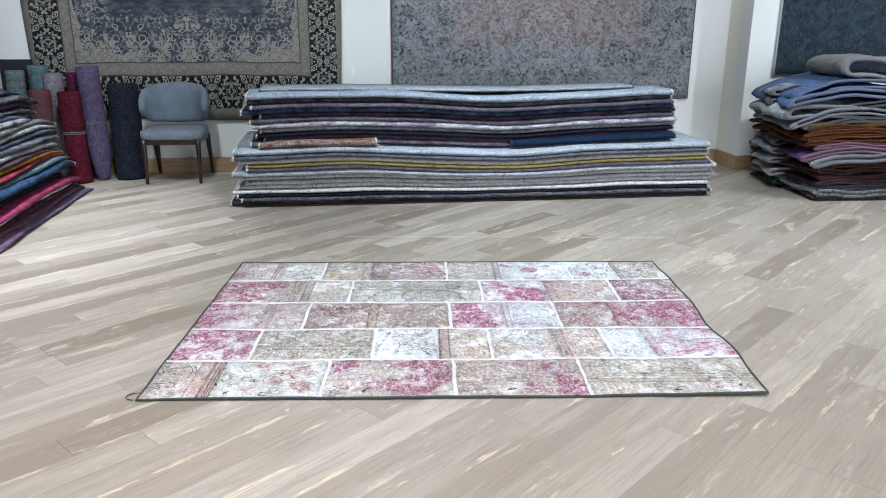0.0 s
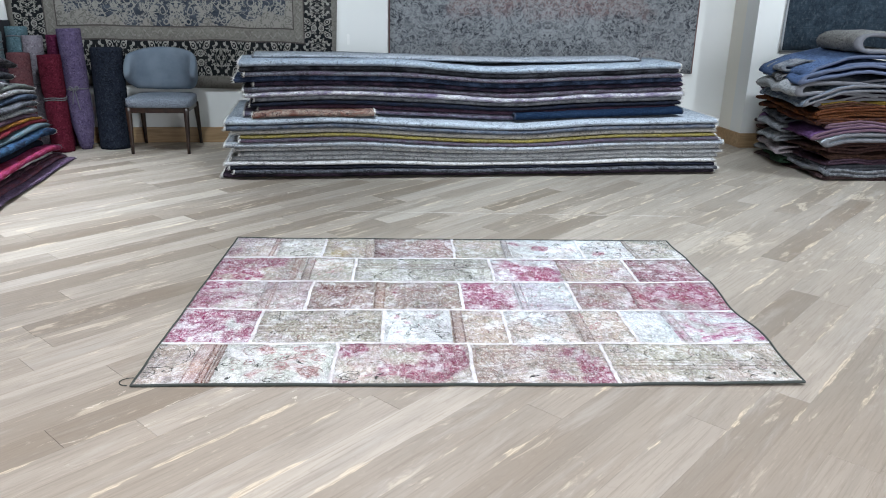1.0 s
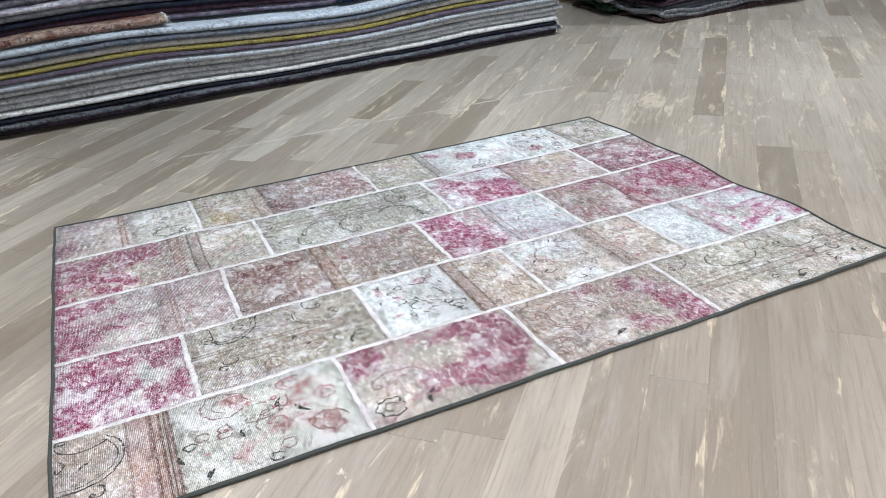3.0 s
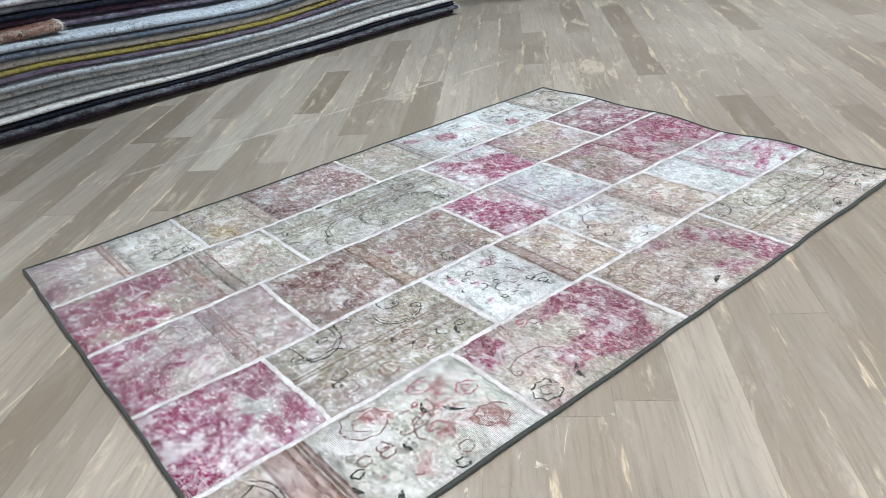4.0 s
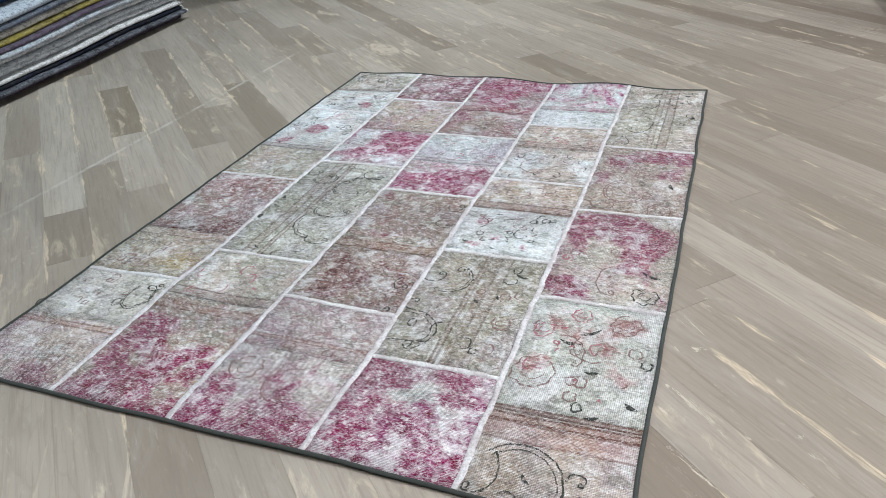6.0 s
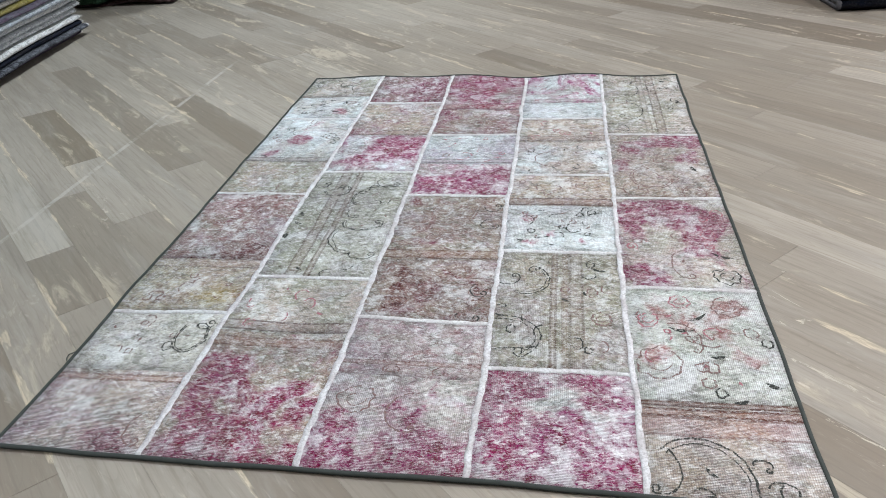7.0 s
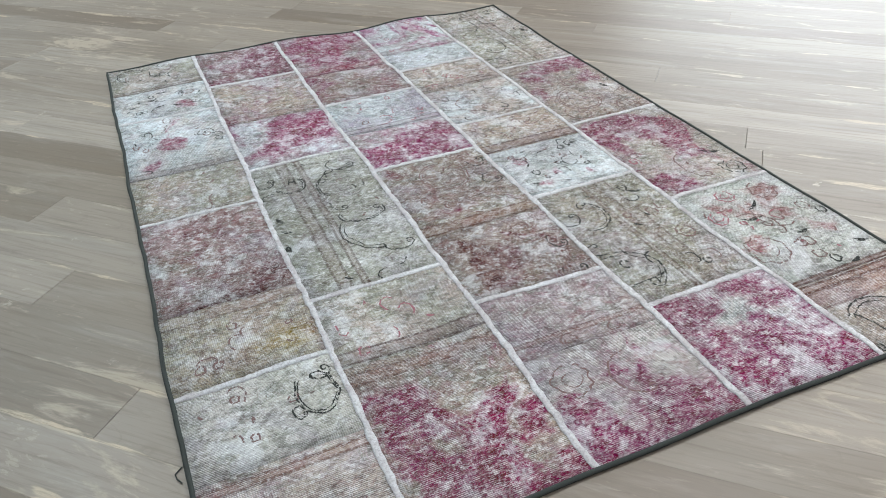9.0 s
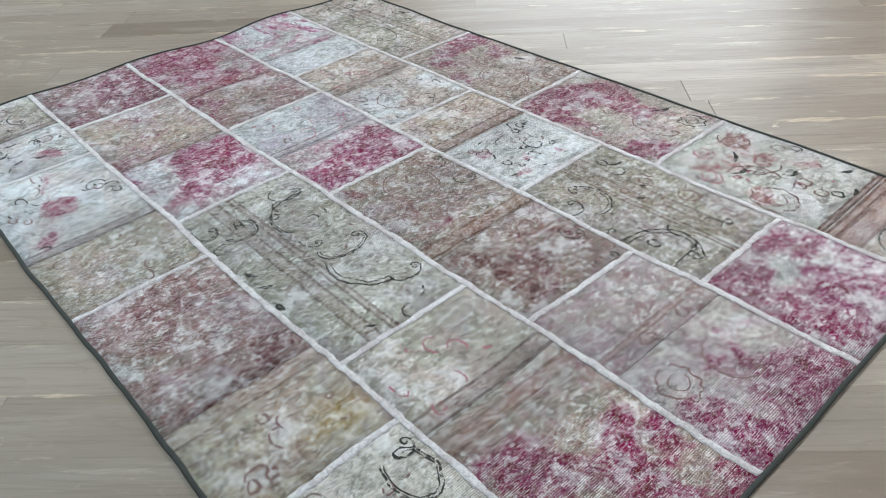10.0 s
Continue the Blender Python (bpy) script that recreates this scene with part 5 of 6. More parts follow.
# ---- folded rugs ----
def folded(length, depth, thick, material, end_material, wave, skew=0.0, droop=(0.0, 0.0), reach=(0.3, 0.3), n=30, jitter=0.008, seed=0, open_gap=0.10, nose=(0.0, 0.5), ripple=None, steps=2, crumple=0.004, fringe=26):
    """A rug folded double, fold towards -y, from x 0 to length. wave(x): lift along it; droop: how far each end sags."""
    ob = holder("folded_rug")
    arc = 6
    gap = thick * open_gap

    def section(x, grow=0.0):
        t = thick + 2 * grow
        r = t / 2
        e0, e1 = max(0.0, 1 - x / reach[0]), max(0.0, 1 - (length - x) / reach[1])
        dz = wave(x) - droop[0] * e0**1.6 - droop[1] * e1**1.6
        dy = jitter * noise.noise(Vector((x * 1.7, seed * 3.3, 0.5))) + jitter * 0.6 * noise.noise(Vector((x * 6.0, seed * 2.1, 4.5)))
        tt = 1.0 + 0.16 * noise.noise(Vector((x * 2.3, seed * 1.7, 9.5)))
        outer, inner = [], []
        ins = (t - gap) / 2 * 0.98
        flat = [depth - (depth - 2.4 * r) * k / steps for k in range(steps)]
        for yy in flat:
            outer.append((yy, t * 0.5 + r * tt))
        for k in range(arc + 1):
            a = math.pi * (0.5 + k / arc)
            outer.append((r * 2.0 + r * 2.0 * math.cos(a), r + r * math.sin(a) * tt))
        for yy in flat[::-1]:
            outer.append((yy, 0))
        for yy in flat:
            inner.append((yy, r + gap / 2))
        for k in range(arc + 1):
            a = math.pi * (0.5 + k / arc)
            inner.append((ins * 1.3 + r * 1.1 + gap * 0.5 * math.cos(a), r + gap / 2 * math.sin(a)))
        for yy in flat[::-1]:
            inner.append((yy, r - gap / 2))
        ring = outer + inner[::-1]
        crease = crumple * noise.noise(Vector((x * 9.0, seed * 4.1, 2.5)))
        return [(x + skew * yy, yy + dy, zz - grow + dz + (crease if zz > r else 0.3 * crease) - nose[0] * max(0.0, 1 - yy / nose[1]) ** 1.6 + (ripple(yy, x) if ripple else 0.0)) for yy, zz in ring]

    bm = bmesh.new()
    pad = 0.006
    xs = [pad + (length - 2 * pad) * k / n for k in range(n + 1)]
    rows = skin(bm, [section(x) for x in xs], closed=True, caps=False)
    half = len(rows[0]) // 2
    for row, flip in ((rows[0], True), (rows[-1], False)):
        for k in range(half - 1):
            q = (row[k], row[k + 1], row[-2 - k], row[-1 - k])
            bm.faces.new(q if flip else q[::-1])
    bmesh.ops.recalc_face_normals(bm, faces=bm.faces)
    part("cloth", bm, material, ob)
    for a, b in ((0.0, pad + 0.006), (length - pad - 0.006, length)):
        bm = bmesh.new()
        rows = skin(bm, [section(a, 0.001), section((a + b) / 2, 0.0018), section(b, 0.001)], caps=False)
        for row in (rows[0], rows[-1]):
            for k in range(half - 1):
                bm.faces.new((row[k], row[k + 1], row[-2 - k], row[-1 - k]))
        bmesh.ops.recalc_face_normals(bm, faces=bm.faces)
        part("end_binding", bm, end_material, ob, "pale overcast end")
    # loose threads at the cut ends
    rng = random.Random(seed * 7 + 3)
    for x, way in ((0.004, -1), (length - 0.004, 1)):
        ring = section(x)[:half]
        bm = bmesh.new()
        for _ in range(fringe):
            k = rng.randrange(0, half - 1)
            p = Vector(ring[k]).lerp(Vector(ring[k + 1]), rng.random())
            tip = p + Vector((way * rng.uniform(0.008, 0.028), rng.uniform(-0.012, 0.006), rng.uniform(-0.010, 0.006)))
            w = 0.0011
            a = [bm.verts.new(p + Vector(o)) for o in ((0, -w, -w), (0, w, -w), (0, 0, w))]
            e = bm.verts.new(tip)
            for q in range(3):
                bm.faces.new((a[q], a[(q + 1) % 3], e))
            bm.faces.new(a[::-1])
        bmesh.ops.recalc_face_normals(bm, faces=bm.faces)
        tagged(part("fringe", bm, end_material, ob, "frayed loose threads"), kind="stuff")
    return ob


COUNT = [0]
NAVY_EDGE = plain("navy_edge", (0.02, 0.03, 0.055), 0.9)
BLUE_EDGE = plain("blue_edge", (0.075, 0.095, 0.155), 0.9, 0, 0.3, 60, 300, 0.6)
MADE = {}


def pile_material(a, b, c=None, scale=26.0, lines=0.35):
    key = (a, b, c, scale, lines)
    if key not in MADE:
        MADE[key] = carpet("rug_pile", a, b, c, scale, lines, len(MADE) * 1.37)
    return MADE[key]


END_WHITE = plain("bleached_fringe", (0.50, 0.49, 0.47), 0.9, 0, 0.25, 40, 300, 0.6)
END_GREY = plain("grey_fringe", (0.12, 0.12, 0.132), 0.9, 0, 0.25, 40, 300, 0.6)
END_PINK = plain("pink_fringe", (0.11, 0.06, 0.085), 0.9, 0, 0.25, 40, 300, 0.6)
PALE, WHITE, BLUEGREY, SMOKE = (0.41, 0.465, 0.53), (0.64, 0.65, 0.655), (0.075, 0.10, 0.145), (0.13, 0.137, 0.158)
STONE, BEIGE, YELLOW, NAVY = (0.345, 0.355, 0.37), (0.42, 0.39, 0.35), (0.24, 0.195, 0.035), (0.010, 0.014, 0.028)
PLUM, COAL, PURPLE, BLUE = (0.085, 0.055, 0.085), (0.017, 0.017, 0.021), (0.14, 0.07, 0.175), (0.07, 0.11, 0.225)
RUST, BROWNRED, CRIMSON, GREEN = (0.20, 0.065, 0.020), (0.055, 0.027, 0.028), (0.15, 0.015, 0.030), (0.025, 0.055, 0.032)
TEAL, SKY, LILAC, OCHRE = (0.075, 0.135, 0.16), (0.115, 0.175, 0.31), (0.17, 0.135, 0.225), (0.30, 0.19, 0.03)


def mean(a, b, f=0.5):
    return tuple(x + (y - x) * f for x, y in zip(a, b))


# long pile, lower half: thickness, tints, ends, words
LOWER = (
    (0.036, PLUM, COAL, -0.02, 0.0, "dark plum and charcoal"),
    (0.026, COAL, SMOKE, 0.02, 0.0, "speckled charcoal"),
    (0.026, NAVY, COAL, 0.03, -0.005, "dark navy"),
    (0.030, mean(BEIGE, WHITE), WHITE, 0.0, 0.0, "beige and bone"),
    (0.036, WHITE, STONE, 0.02, 0.01, "bone white"),
    (0.030, mean(STONE, WHITE), STONE, 0.07, 0.03, "stone grey"),
    (0.034, mean(BEIGE, WHITE, 0.3), STONE, 0.06, 0.035, "taupe grey"),
    (0.036, PALE, STONE, 0.01, 0.02, "pale silver-grey"),
    (0.022, SMOKE, PLUM, 0.1, 0.0, "thin smoke grey"),
    (0.024, YELLOW, (0.20, 0.17, 0.08), 0.09, -0.02, "olive yellow"),
    (0.036, mean(WHITE, BEIGE), BEIGE, 0.04, -0.02, "cream"),
    (0.036, BLUEGREY, SMOKE, 0.0, -0.03, "blue-grey and mauve"),
    (0.042, PALE, (0.36, 0.40, 0.45), 0.015, -0.02, "silver-blue"),
)
UPPER = (
    (0.036, mean(LILAC, PALE), PLUM, 0.05, 0.0, "pale mauve and plum"),
    (0.032, PLUM, (0.055, 0.028, 0.042), 0.10, -0.02, "dark plum and red"),
    (0.029, COAL, NAVY, 0.08, -0.01, "near-black"),
    (0.036, STONE, SMOKE, 0.10, 0.0, "green-grey"),
    (0.038, WHITE, LILAC, 0.06, 0.0, "white and lilac"),
    (0.036, PLUM, SMOKE, 0.02, -0.02, "mauve-grey"),
    (0.032, PLUM, NAVY, 0.08, 0.0, "dark purple"),
    (0.041, mean(BLUEGREY, BLUE), NAVY, -0.01, -0.02, "speckled navy"),
    (0.029, PLUM, SMOKE, 0.02, -0.03, "smoky plum"),
    (0.038, SMOKE, COAL, -0.02, -0.05, "dark grey"),
    (0.045, PALE, (0.24, 0.29, 0.35), 0.0, -0.06, "silver-blue"),
)


def long_wave(z):
    def lift(x):
        k = min(1.0, z / 0.25)
        return k * (0.012 * math.sin(x * 2.1 + 0.4) - 0.022 * math.exp(-((x - 2.0) / 0.55) ** 2) + 0.010 * math.exp(-((x - 0.9) / 0.5) ** 2)) + 0.003 * math.sin(x * 6.3 + z * 9)

    return lift


def stack(layers, x0, x1, y, depth, z, wave, group, where, ends=END_WHITE, y_jit=0.040, turn=0.0):
    for i, (t, a, b, da, db, words) in enumerate(layers):
        COUNT[0] += 1
        random.seed(COUNT[0])
        left, right = x0 + da + random.uniform(-0.03, 0.03), x1 + db + random.uniform(-0.02, 0.012)
        lift = wave(z)
        base = left
        ob = folded(right - left, depth, t * 0.985, pile_material(a, b, None, 34.0, 0.8), ends, lambda x, f=lift, s=base, o=x0: f(x + s - o), seed=COUNT[0], n=44)
        ob.matrix_basis = pose(x0 + (left - x0) * math.cos(radians(turn)), y + (left - x0) * math.sin(radians(turn)) + random.uniform(-y_jit, y_jit), z, 0, 0, turn)
        tagged(ob, f"{words} folded rug {where}", "folded rug", group)
        z += t
    return z


LONG = "long folded rugs in the middle pile"
top_low = stack(LOWER, -1.30, 2.455, 2.365, 1.05, 0.004, long_wave, LONG, "in the long low pile")
UP_Y = 2.45
UP_TOP = stack(UPPER, -1.20, 2.23, UP_Y, 0.54, top_low + 0.012, lambda z: long_wave(z * 0.9), LONG, "on top of the long pile", turn=2.4)

silver = folded(3.0, 0.36, 0.022, pile_material((0.37, 0.40, 0.44), (0.26, 0.285, 0.32), None, 40.0, 0.8), END_GREY, lambda x: 0.012 * math.sin(x * 2.1 + 0.6), seed=73, n=44)
silver.matrix_basis = pose(-1.10, UP_Y + 0.155, UP_TOP + 0.004, 0, 0, 2.4)
tagged(silver, "thin silver-grey folded rug topping the long pile", "folded rug", LONG)

# rust-red rug folded short on the step, navy one slipping out beside it
def flat_wave(z):
    return lambda x: 0.004 * math.sin(x * 7.0)


rust = folded(0.88, 0.26, 0.048, pile_material((0.40, 0.34, 0.29), (0.15, 0.052, 0.038), (0.035, 0.025, 0.03), 30.0, 0.8), END_WHITE, flat_wave(0), droop=(0.012, 0.0), seed=71, open_gap=0.3)
rust.matrix_basis = pose(-1.11, 2.395, top_low + 0.016, 0, -0.8, 0)
tagged(rust, "small rust-red and cream tribal rug folded on the long pile", "folded rug", LONG)
navy = folded(1.35, 0.5, 0.05, pile_material((0.007, 0.018, 0.045), (0.012, 0.026, 0.055), None, 30.0, 0.2), NAVY_EDGE, lambda x: -0.012 + 0.034 * x, seed=72)
navy.matrix_basis = pose(0.83, 2.47, top_low - 0.004, 0, 0, 0)
tagged(navy, "deep blue rug folded and slipping out of the long pile", "folded rug", LONG)

# ---- messy pile by the stepped wall ----
MESSY = "folded rugs in the messy pile"


def messy(x0, y, depth, z, t, a, b, words, nose=0.0, reach=0.4, turn=0.0, ends=None, c=None, gap=0.10, scale=34.0, wide=1.5, wavy=0.012, bow=0.0):
    """A rug folded with its crease towards the stepped corner and its cut ends to the room."""
    COUNT[0] += 1
    s = COUNT[0]

    def ripple(yy, x):
        return wavy * (math.sin(yy * 6.0 + s * 1.7 + x * 2.0) + 0.45 * math.sin(yy * 17.0 + s * 2.9 + x * 5.0)) + 2.2 * wavy * max(0.0, 1 - yy / 0.5) * noise.noise(Vector((yy * 9.0, x * 5.0, s * 1.3))) + bow * math.sin(min(1.0, max(0.0, yy / 1.1)) * math.pi)

    ends = ends or pile_material(mean(a, b, 0.4), tuple(x * 0.4 for x in b), c, 70.0, 0.9)
    ob = folded(depth, wide, t, pile_material(a, b, c, scale, 0.6), ends, lambda x: 0.003 * math.sin(x * 6.0 + s), seed=s, n=22, open_gap=gap, nose=(nose, reach), ripple=ripple, steps=14, jitter=0.055, crumple=0.016)
    ob.matrix_basis = pose(x0 + math.sin(radians(-turn)) * depth, y + math.cos(radians(turn)) * depth, z, 0, 0, -90 + turn)
    tagged(ob, f"{words} rug in the messy pile by the wall", "folded rug", MESSY)
    return ob


TAN_BROWN = (0.07, 0.038, 0.024)
z = 0.004
for i, (t, x0, y, a, b, words) in enumerate((
    (0.024, 3.20, 2.07, (0.13, 0.10, 0.10), BROWNRED, "dark worn red folded"),
    (0.034, 3.17, 2.06, STONE, SMOKE, "grey folded"),
    (0.030, 3.21, 2.08, COAL, SMOKE, "charcoal folded"),
    (0.026, 3.19, 2.07, BROWNRED, PLUM, "brown-red folded"),
    (0.024, 3.22, 2.09, PLUM, BROWNRED, "dark plum folded"),
    (0.026, 3.20, 2.07, BROWNRED, TAN_BROWN, "brown patterned folded"),
    (0.024, 3.18, 2.08, (0.09, 0.05, 0.04), BROWNRED, "dark brown folded"),
    (0.024, 3.21, 2.08, TAN_BROWN, BROWNRED, "tobacco brown folded"),
    (0.024, 3.19, 2.09, BROWNRED, COAL, "dark red-brown folded"),
)):
    messy(x0, y, 1.1, z, t * 1.33, a, b, words, 0.0, 0.3, -3.0)
    z += t * 1.32
for t, x0, y, a, b, words, nose, reach, gap, ends, c in (
    (0.050, 3.12, 2.06, STONE, PALE, "blue-grey folded", 0.045, 0.22, 0.25, END_GREY, None),
    (0.040, 3.05, 2.10, PURPLE, (0.10, 0.05, 0.13), "purple folded", 0.07, 0.3, 0.25, END_PINK, None),
    (0.030, 3.11, 2.11, (0.16, 0.10, 0.10), BROWNRED, "dusty pink folded", 0.03, 0.3, 0.2, END_PINK, None),
    (0.030, 3.07, 2.12, RUST, BROWNRED, "rust-orange folded", 0.045, 0.3, 0.25, None, (0.05, 0.03, 0.028)),
    (0.026, 3.10, 2.13, TAN_BROWN, RUST, "tobacco and rust folded", 0.03, 0.3, 0.15, None, (0.05, 0.03, 0.028)),
    (0.026, 3.07, 2.13, BROWNRED, RUST, "brown folded", 0.04, 0.35, 0.15, None, None),
    (0.024, 3.12, 2.14, (0.12, 0.05, 0.035), TAN_BROWN, "red-brown folded", 0.03, 0.3, 0.15, None, None),
    (0.018, 3.14, 2.15, OCHRE, (0.36, 0.25, 0.05), "thin ochre folded", 0.02, 0.3, 0.1, None, None),
    (0.040, 3.10, 2.16, mean(PLUM, ROSE, 0.3), PLUM, "plum folded", 0.05, 0.4, 0.2, END_GREY, None),
):
    messy(x0, y, 1.06, z, t * 1.24, a, b, words, nose, reach, -9.0, ends, c, gap)
    z += t * 1.2
messy(2.99, 2.16, 1.0, z, 0.045, PALE, BLUEGREY, "pale blue-grey draped", 0.11, 0.45, -12.0, END_GREY, None, 0.3, 46.0, bow=0.02)
z += 0.042
messy(2.93, 2.22, 0.92, z - 0.045, 0.095, (0.40, 0.41, 0.42), STONE, "white-grey loosely folded", 0.05, 0.4, -13.0, END_GREY, None, 0.5, 46.0, 0.62)
messy(3.16, 2.18, 0.98, z + 0.005, 0.045, PALE, SMOKE, "silver-grey folded", 0.07, 0.5, -8.0, END_GREY, None, 0.3, 46.0, 1.45, bow=0.03)
z += 0.055
messy(2.96, 2.20, 0.92, z, 0.070, SKY, BLUE, "blue felted folded", 0.045, 0.45, -12.0, BLUE_EDGE, None, 0.35, 60.0, 1.6, 0.010, 0.045)
z += 0.066
messy(3.00, 2.24, 0.88, z, 0.070, BLUE, SKY, "slate-blue folded", 0.085, 0.55, -11.0, BLUE_EDGE, None, 0.4, 60.0, 1.5, 0.012, 0.05)
z += 0.085
messy(3.40, 2.26, 0.6, z + 0.03, 0.15, (0.185, 0.18, 0.17), (0.24, 0.235, 0.225), "soft grey loosely folded", 0.0, 0.4, -6.0, END_GREY, None, 0.62, 40.0, 1.1)
# rugs that jut out at the back of the pile
for k, (zz, x0, a, b, words) in enumerate((
    (0.05, 3.13, GREEN, (0.03, 0.06, 0.035), "dark green"), (0.15, 3.06, STONE, MAUVE, "greyish pink"), (0.24, 3.05, SMOKE, STONE, "grey"),
    (0.32, 3.05, STONE, SMOKE, "silver-grey"), (0.40, 3.04, COAL, SMOKE, "charcoal"), (0.74, 3.02, (0.40, 0.40, 0.41), COAL, "black and white"), (0.80, 3.03, BLUEGREY, STONE, "blue-grey"))):
    messy(x0, 2.58, 0.5, zz, 0.05, a, b, words + " crumpled", 0.03, 0.3, -18.0, None, None, 0.35, 40.0, 0.45, 0.012)

# ---- colourful pile beside the camera's start ----
BRIGHT = "folded rugs in the colourful pile"
z = 0.004
SIDE = (
    (0.030, PLUM, mean(PLUM, LILAC), -2.55, 3.17, "violet-edged"),
    (0.030, (0.16, 0.05, 0.06), PLUM, -2.60, 3.05, "dark red"),
    (0.032, COAL, (0.09, 0.04, 0.06), -2.63, 3.0, "black and wine"),
    (0.040, WHITE, STONE, -2.64, 2.92, "off-white"),
    (0.046, (0.32, 0.06, 0.16), CRIMSON, -2.58, 3.06, "raspberry pink"),
    (0.060, COAL, NAVY, -2.66, 2.95, "black"),
    (0.050, (0.045, 0.11, 0.21), NAVY, -2.62, 3.04, "strong blue"),
    (0.036, SMOKE, TEAL, -2.66, 2.98, "grey-green"),
    (0.036, CRIMSON, (0.25, 0.05, 0.06), -2.68, 2.95, "bright red"),
    (0.026, OCHRE, RUST, -2.70, 2.96, "ochre striped"),
    (0.030, BROWNRED, PLUM, -2.70, 2.98, "brown-red"),
    (0.042, SMOKE, STONE, -2.72, 3.08, "grey"),
    (0.040, COAL, SMOKE, -2.73, 3.08, "charcoal"),
    (0.036, NAVY, BLUEGREY, -2.75, 3.05, "navy"),
    (0.036, BROWNRED, STONE, -2.76, 3.04, "brown striped"),
    (0.036, SMOKE, (0.15, 0.17, 0.15), -2.78, 3.12, "mossy grey"),
    (0.036, STONE, COAL, -2.80, 3.0, "grey fringed"),
    (0.036, PLUM, BLUEGREY, -2.86, 2.98, "plum"),
    (0.036, SMOKE, COAL, -2.86, 3.1, "dark grey"),
    (0.040, COAL, PLUM, -2.90, 3.02, "black and plum"),
    (0.036, mean(PLUM, STONE), COAL, -2.88, 3.06, "dusty plum"),
    (0.040, SMOKE, NAVY, -2.94, 3.04, "slate"),
    (0.044, NAVY, LILAC, -2.98, 2.97, "violet-blue"),
)
for i, (t, a, b, x, y, words) in enumerate(SIDE):
    COUNT[0] += 1
    up = i / len(SIDE)
    ob = folded(1.9 + 0.1 * math.sin(i), 0.95, t * 1.05, pile_material(a, b, None, 30.0, 0.45), END_GREY if i % 3 else END_WHITE, lambda s, i=i: 0.006 * math.sin(s * 4 + i), droop=(0.02, 0.03 + 0.08 * max(0, up - 0.45)), reach=(0.3, 0.34), seed=COUNT[0], n=32, jitter=0.02)
    ob.matrix_basis = pose(x, y - 1.9, z, 0, 0, 90)
    tagged(ob, f"{words} folded rug in the colourful floor pile", "folded rug", BRIGHT)
    z += t


# ---- rolled rugs standing against the wall ----
def standing(x, y, radius, height, material, words, ties=(), tilt=(0.0, 0.0), foot=1.0, flat=1.0, cord=None, bow=False):
    ob = holder("standing_rug_roll", pose(x, y, 0.0, tilt[0], tilt[1], 0))
    tagged(ob, words, "rug roll", "rug rolls standing by the wall")
    bm = bmesh.new()
    rings = []
    n = 26
    for k in range(n + 1):
        f = k / n
        z = height * f
        s = foot + (1 - foot) * min(1.0, f / 0.25) ** 0.7
        for tz in ties:
            s *= 1 - 0.08 * math.exp(-((z - tz) / 0.02) ** 2)
        ring = []
        for j in range(32):
            a = 2 * math.pi * j / 32
            r = radius * s * (1 + 0.05 * noise.noise(Vector((math.cos(a) * 1.6, math.sin(a) * 1.6, z * 3 + x))) + (0.05 if j == 20 else 0.0))
            ring.append((r * math.cos(a), r * flat * math.sin(a), z))
        rings.append(ring)
    # rounded rim and sunken spiral
    last = rings[-1]
    for s, dz in ((0.94, 0.008), (0.80, 0.008), (0.74, -0.012), (0.66, 0.004), (0.50, 0.004), (0.44, -0.012), (0.34, 0.0), (0.18, -0.006)):
        rings.append([(px * s, py * s, pz + dz) for px, py, pz in last])
    skin(bm, rings)
    part("cloth", bm, material, ob)
    for tz in ties:
        pts = [(radius * 0.955 * math.cos(a), radius * 0.955 * flat * math.sin(a), tz + 0.004 * math.sin(a * 3)) for a in (2 * math.pi * j / 28 for j in range(28))]
        part("cord", tube(pts, 0.005, 6, True), cord or END_GREY, ob, "cord tied round the roll")
    if bow:
        f = -radius * flat * 1.02
        for sx in (-1, 1):
            pts = [(sx * 0.035 * math.sin(a), f - 0.012, ties[0] + 0.03 * math.sin(a) * math.cos(a) + 0.01 * math.sin(a)) for a in (math.pi * j / 10 for j in range(11))]
            part("bow_loop", tube(pts, 0.005, 6), cord or END_GREY, ob)
            pts = [(sx * (0.005 + 0.02 * j / 8), f - 0.008, ties[0] - 0.17 * j / 8 * (1.0 if sx > 0 else 0.7)) for j in range(9)]
            part("bow_end", tube(pts, 0.004, 6), cord or END_GREY, ob)
    return ob


standing(-2.355, 3.62, 0.128, 0.815, pile_material((0.014, 0.018, 0.030), (0.021, 0.026, 0.037), None, 45.0, 0.6), "dark navy patterned rug roll standing by the wall", tilt=(-1, 0))
standing(-2.575, 3.56, 0.092, 0.965, pile_material((0.085, 0.065, 0.13), (0.11, 0.088, 0.155), None, 40.0, 0.4), "lilac-purple rug roll tied with a cord bow", (0.50,), (-2, -2.5), 0.45, cord=END_GREY, bow=True)
standing(-2.73, 3.46, 0.088, 0.765, pile_material((0.07, 0.009, 0.019), (0.095, 0.013, 0.025), None, 40.0, 0.7), "crimson patterned rug roll tied with cord", (0.42, 0.435), (-2, -2.0))
standing(-2.76, 3.68, 0.07, 0.905, pile_material((0.075, 0.014, 0.038), (0.10, 0.018, 0.05), None, 40.0, 0.4), "maroon rug roll standing behind the others", (), (-1.5, 0))
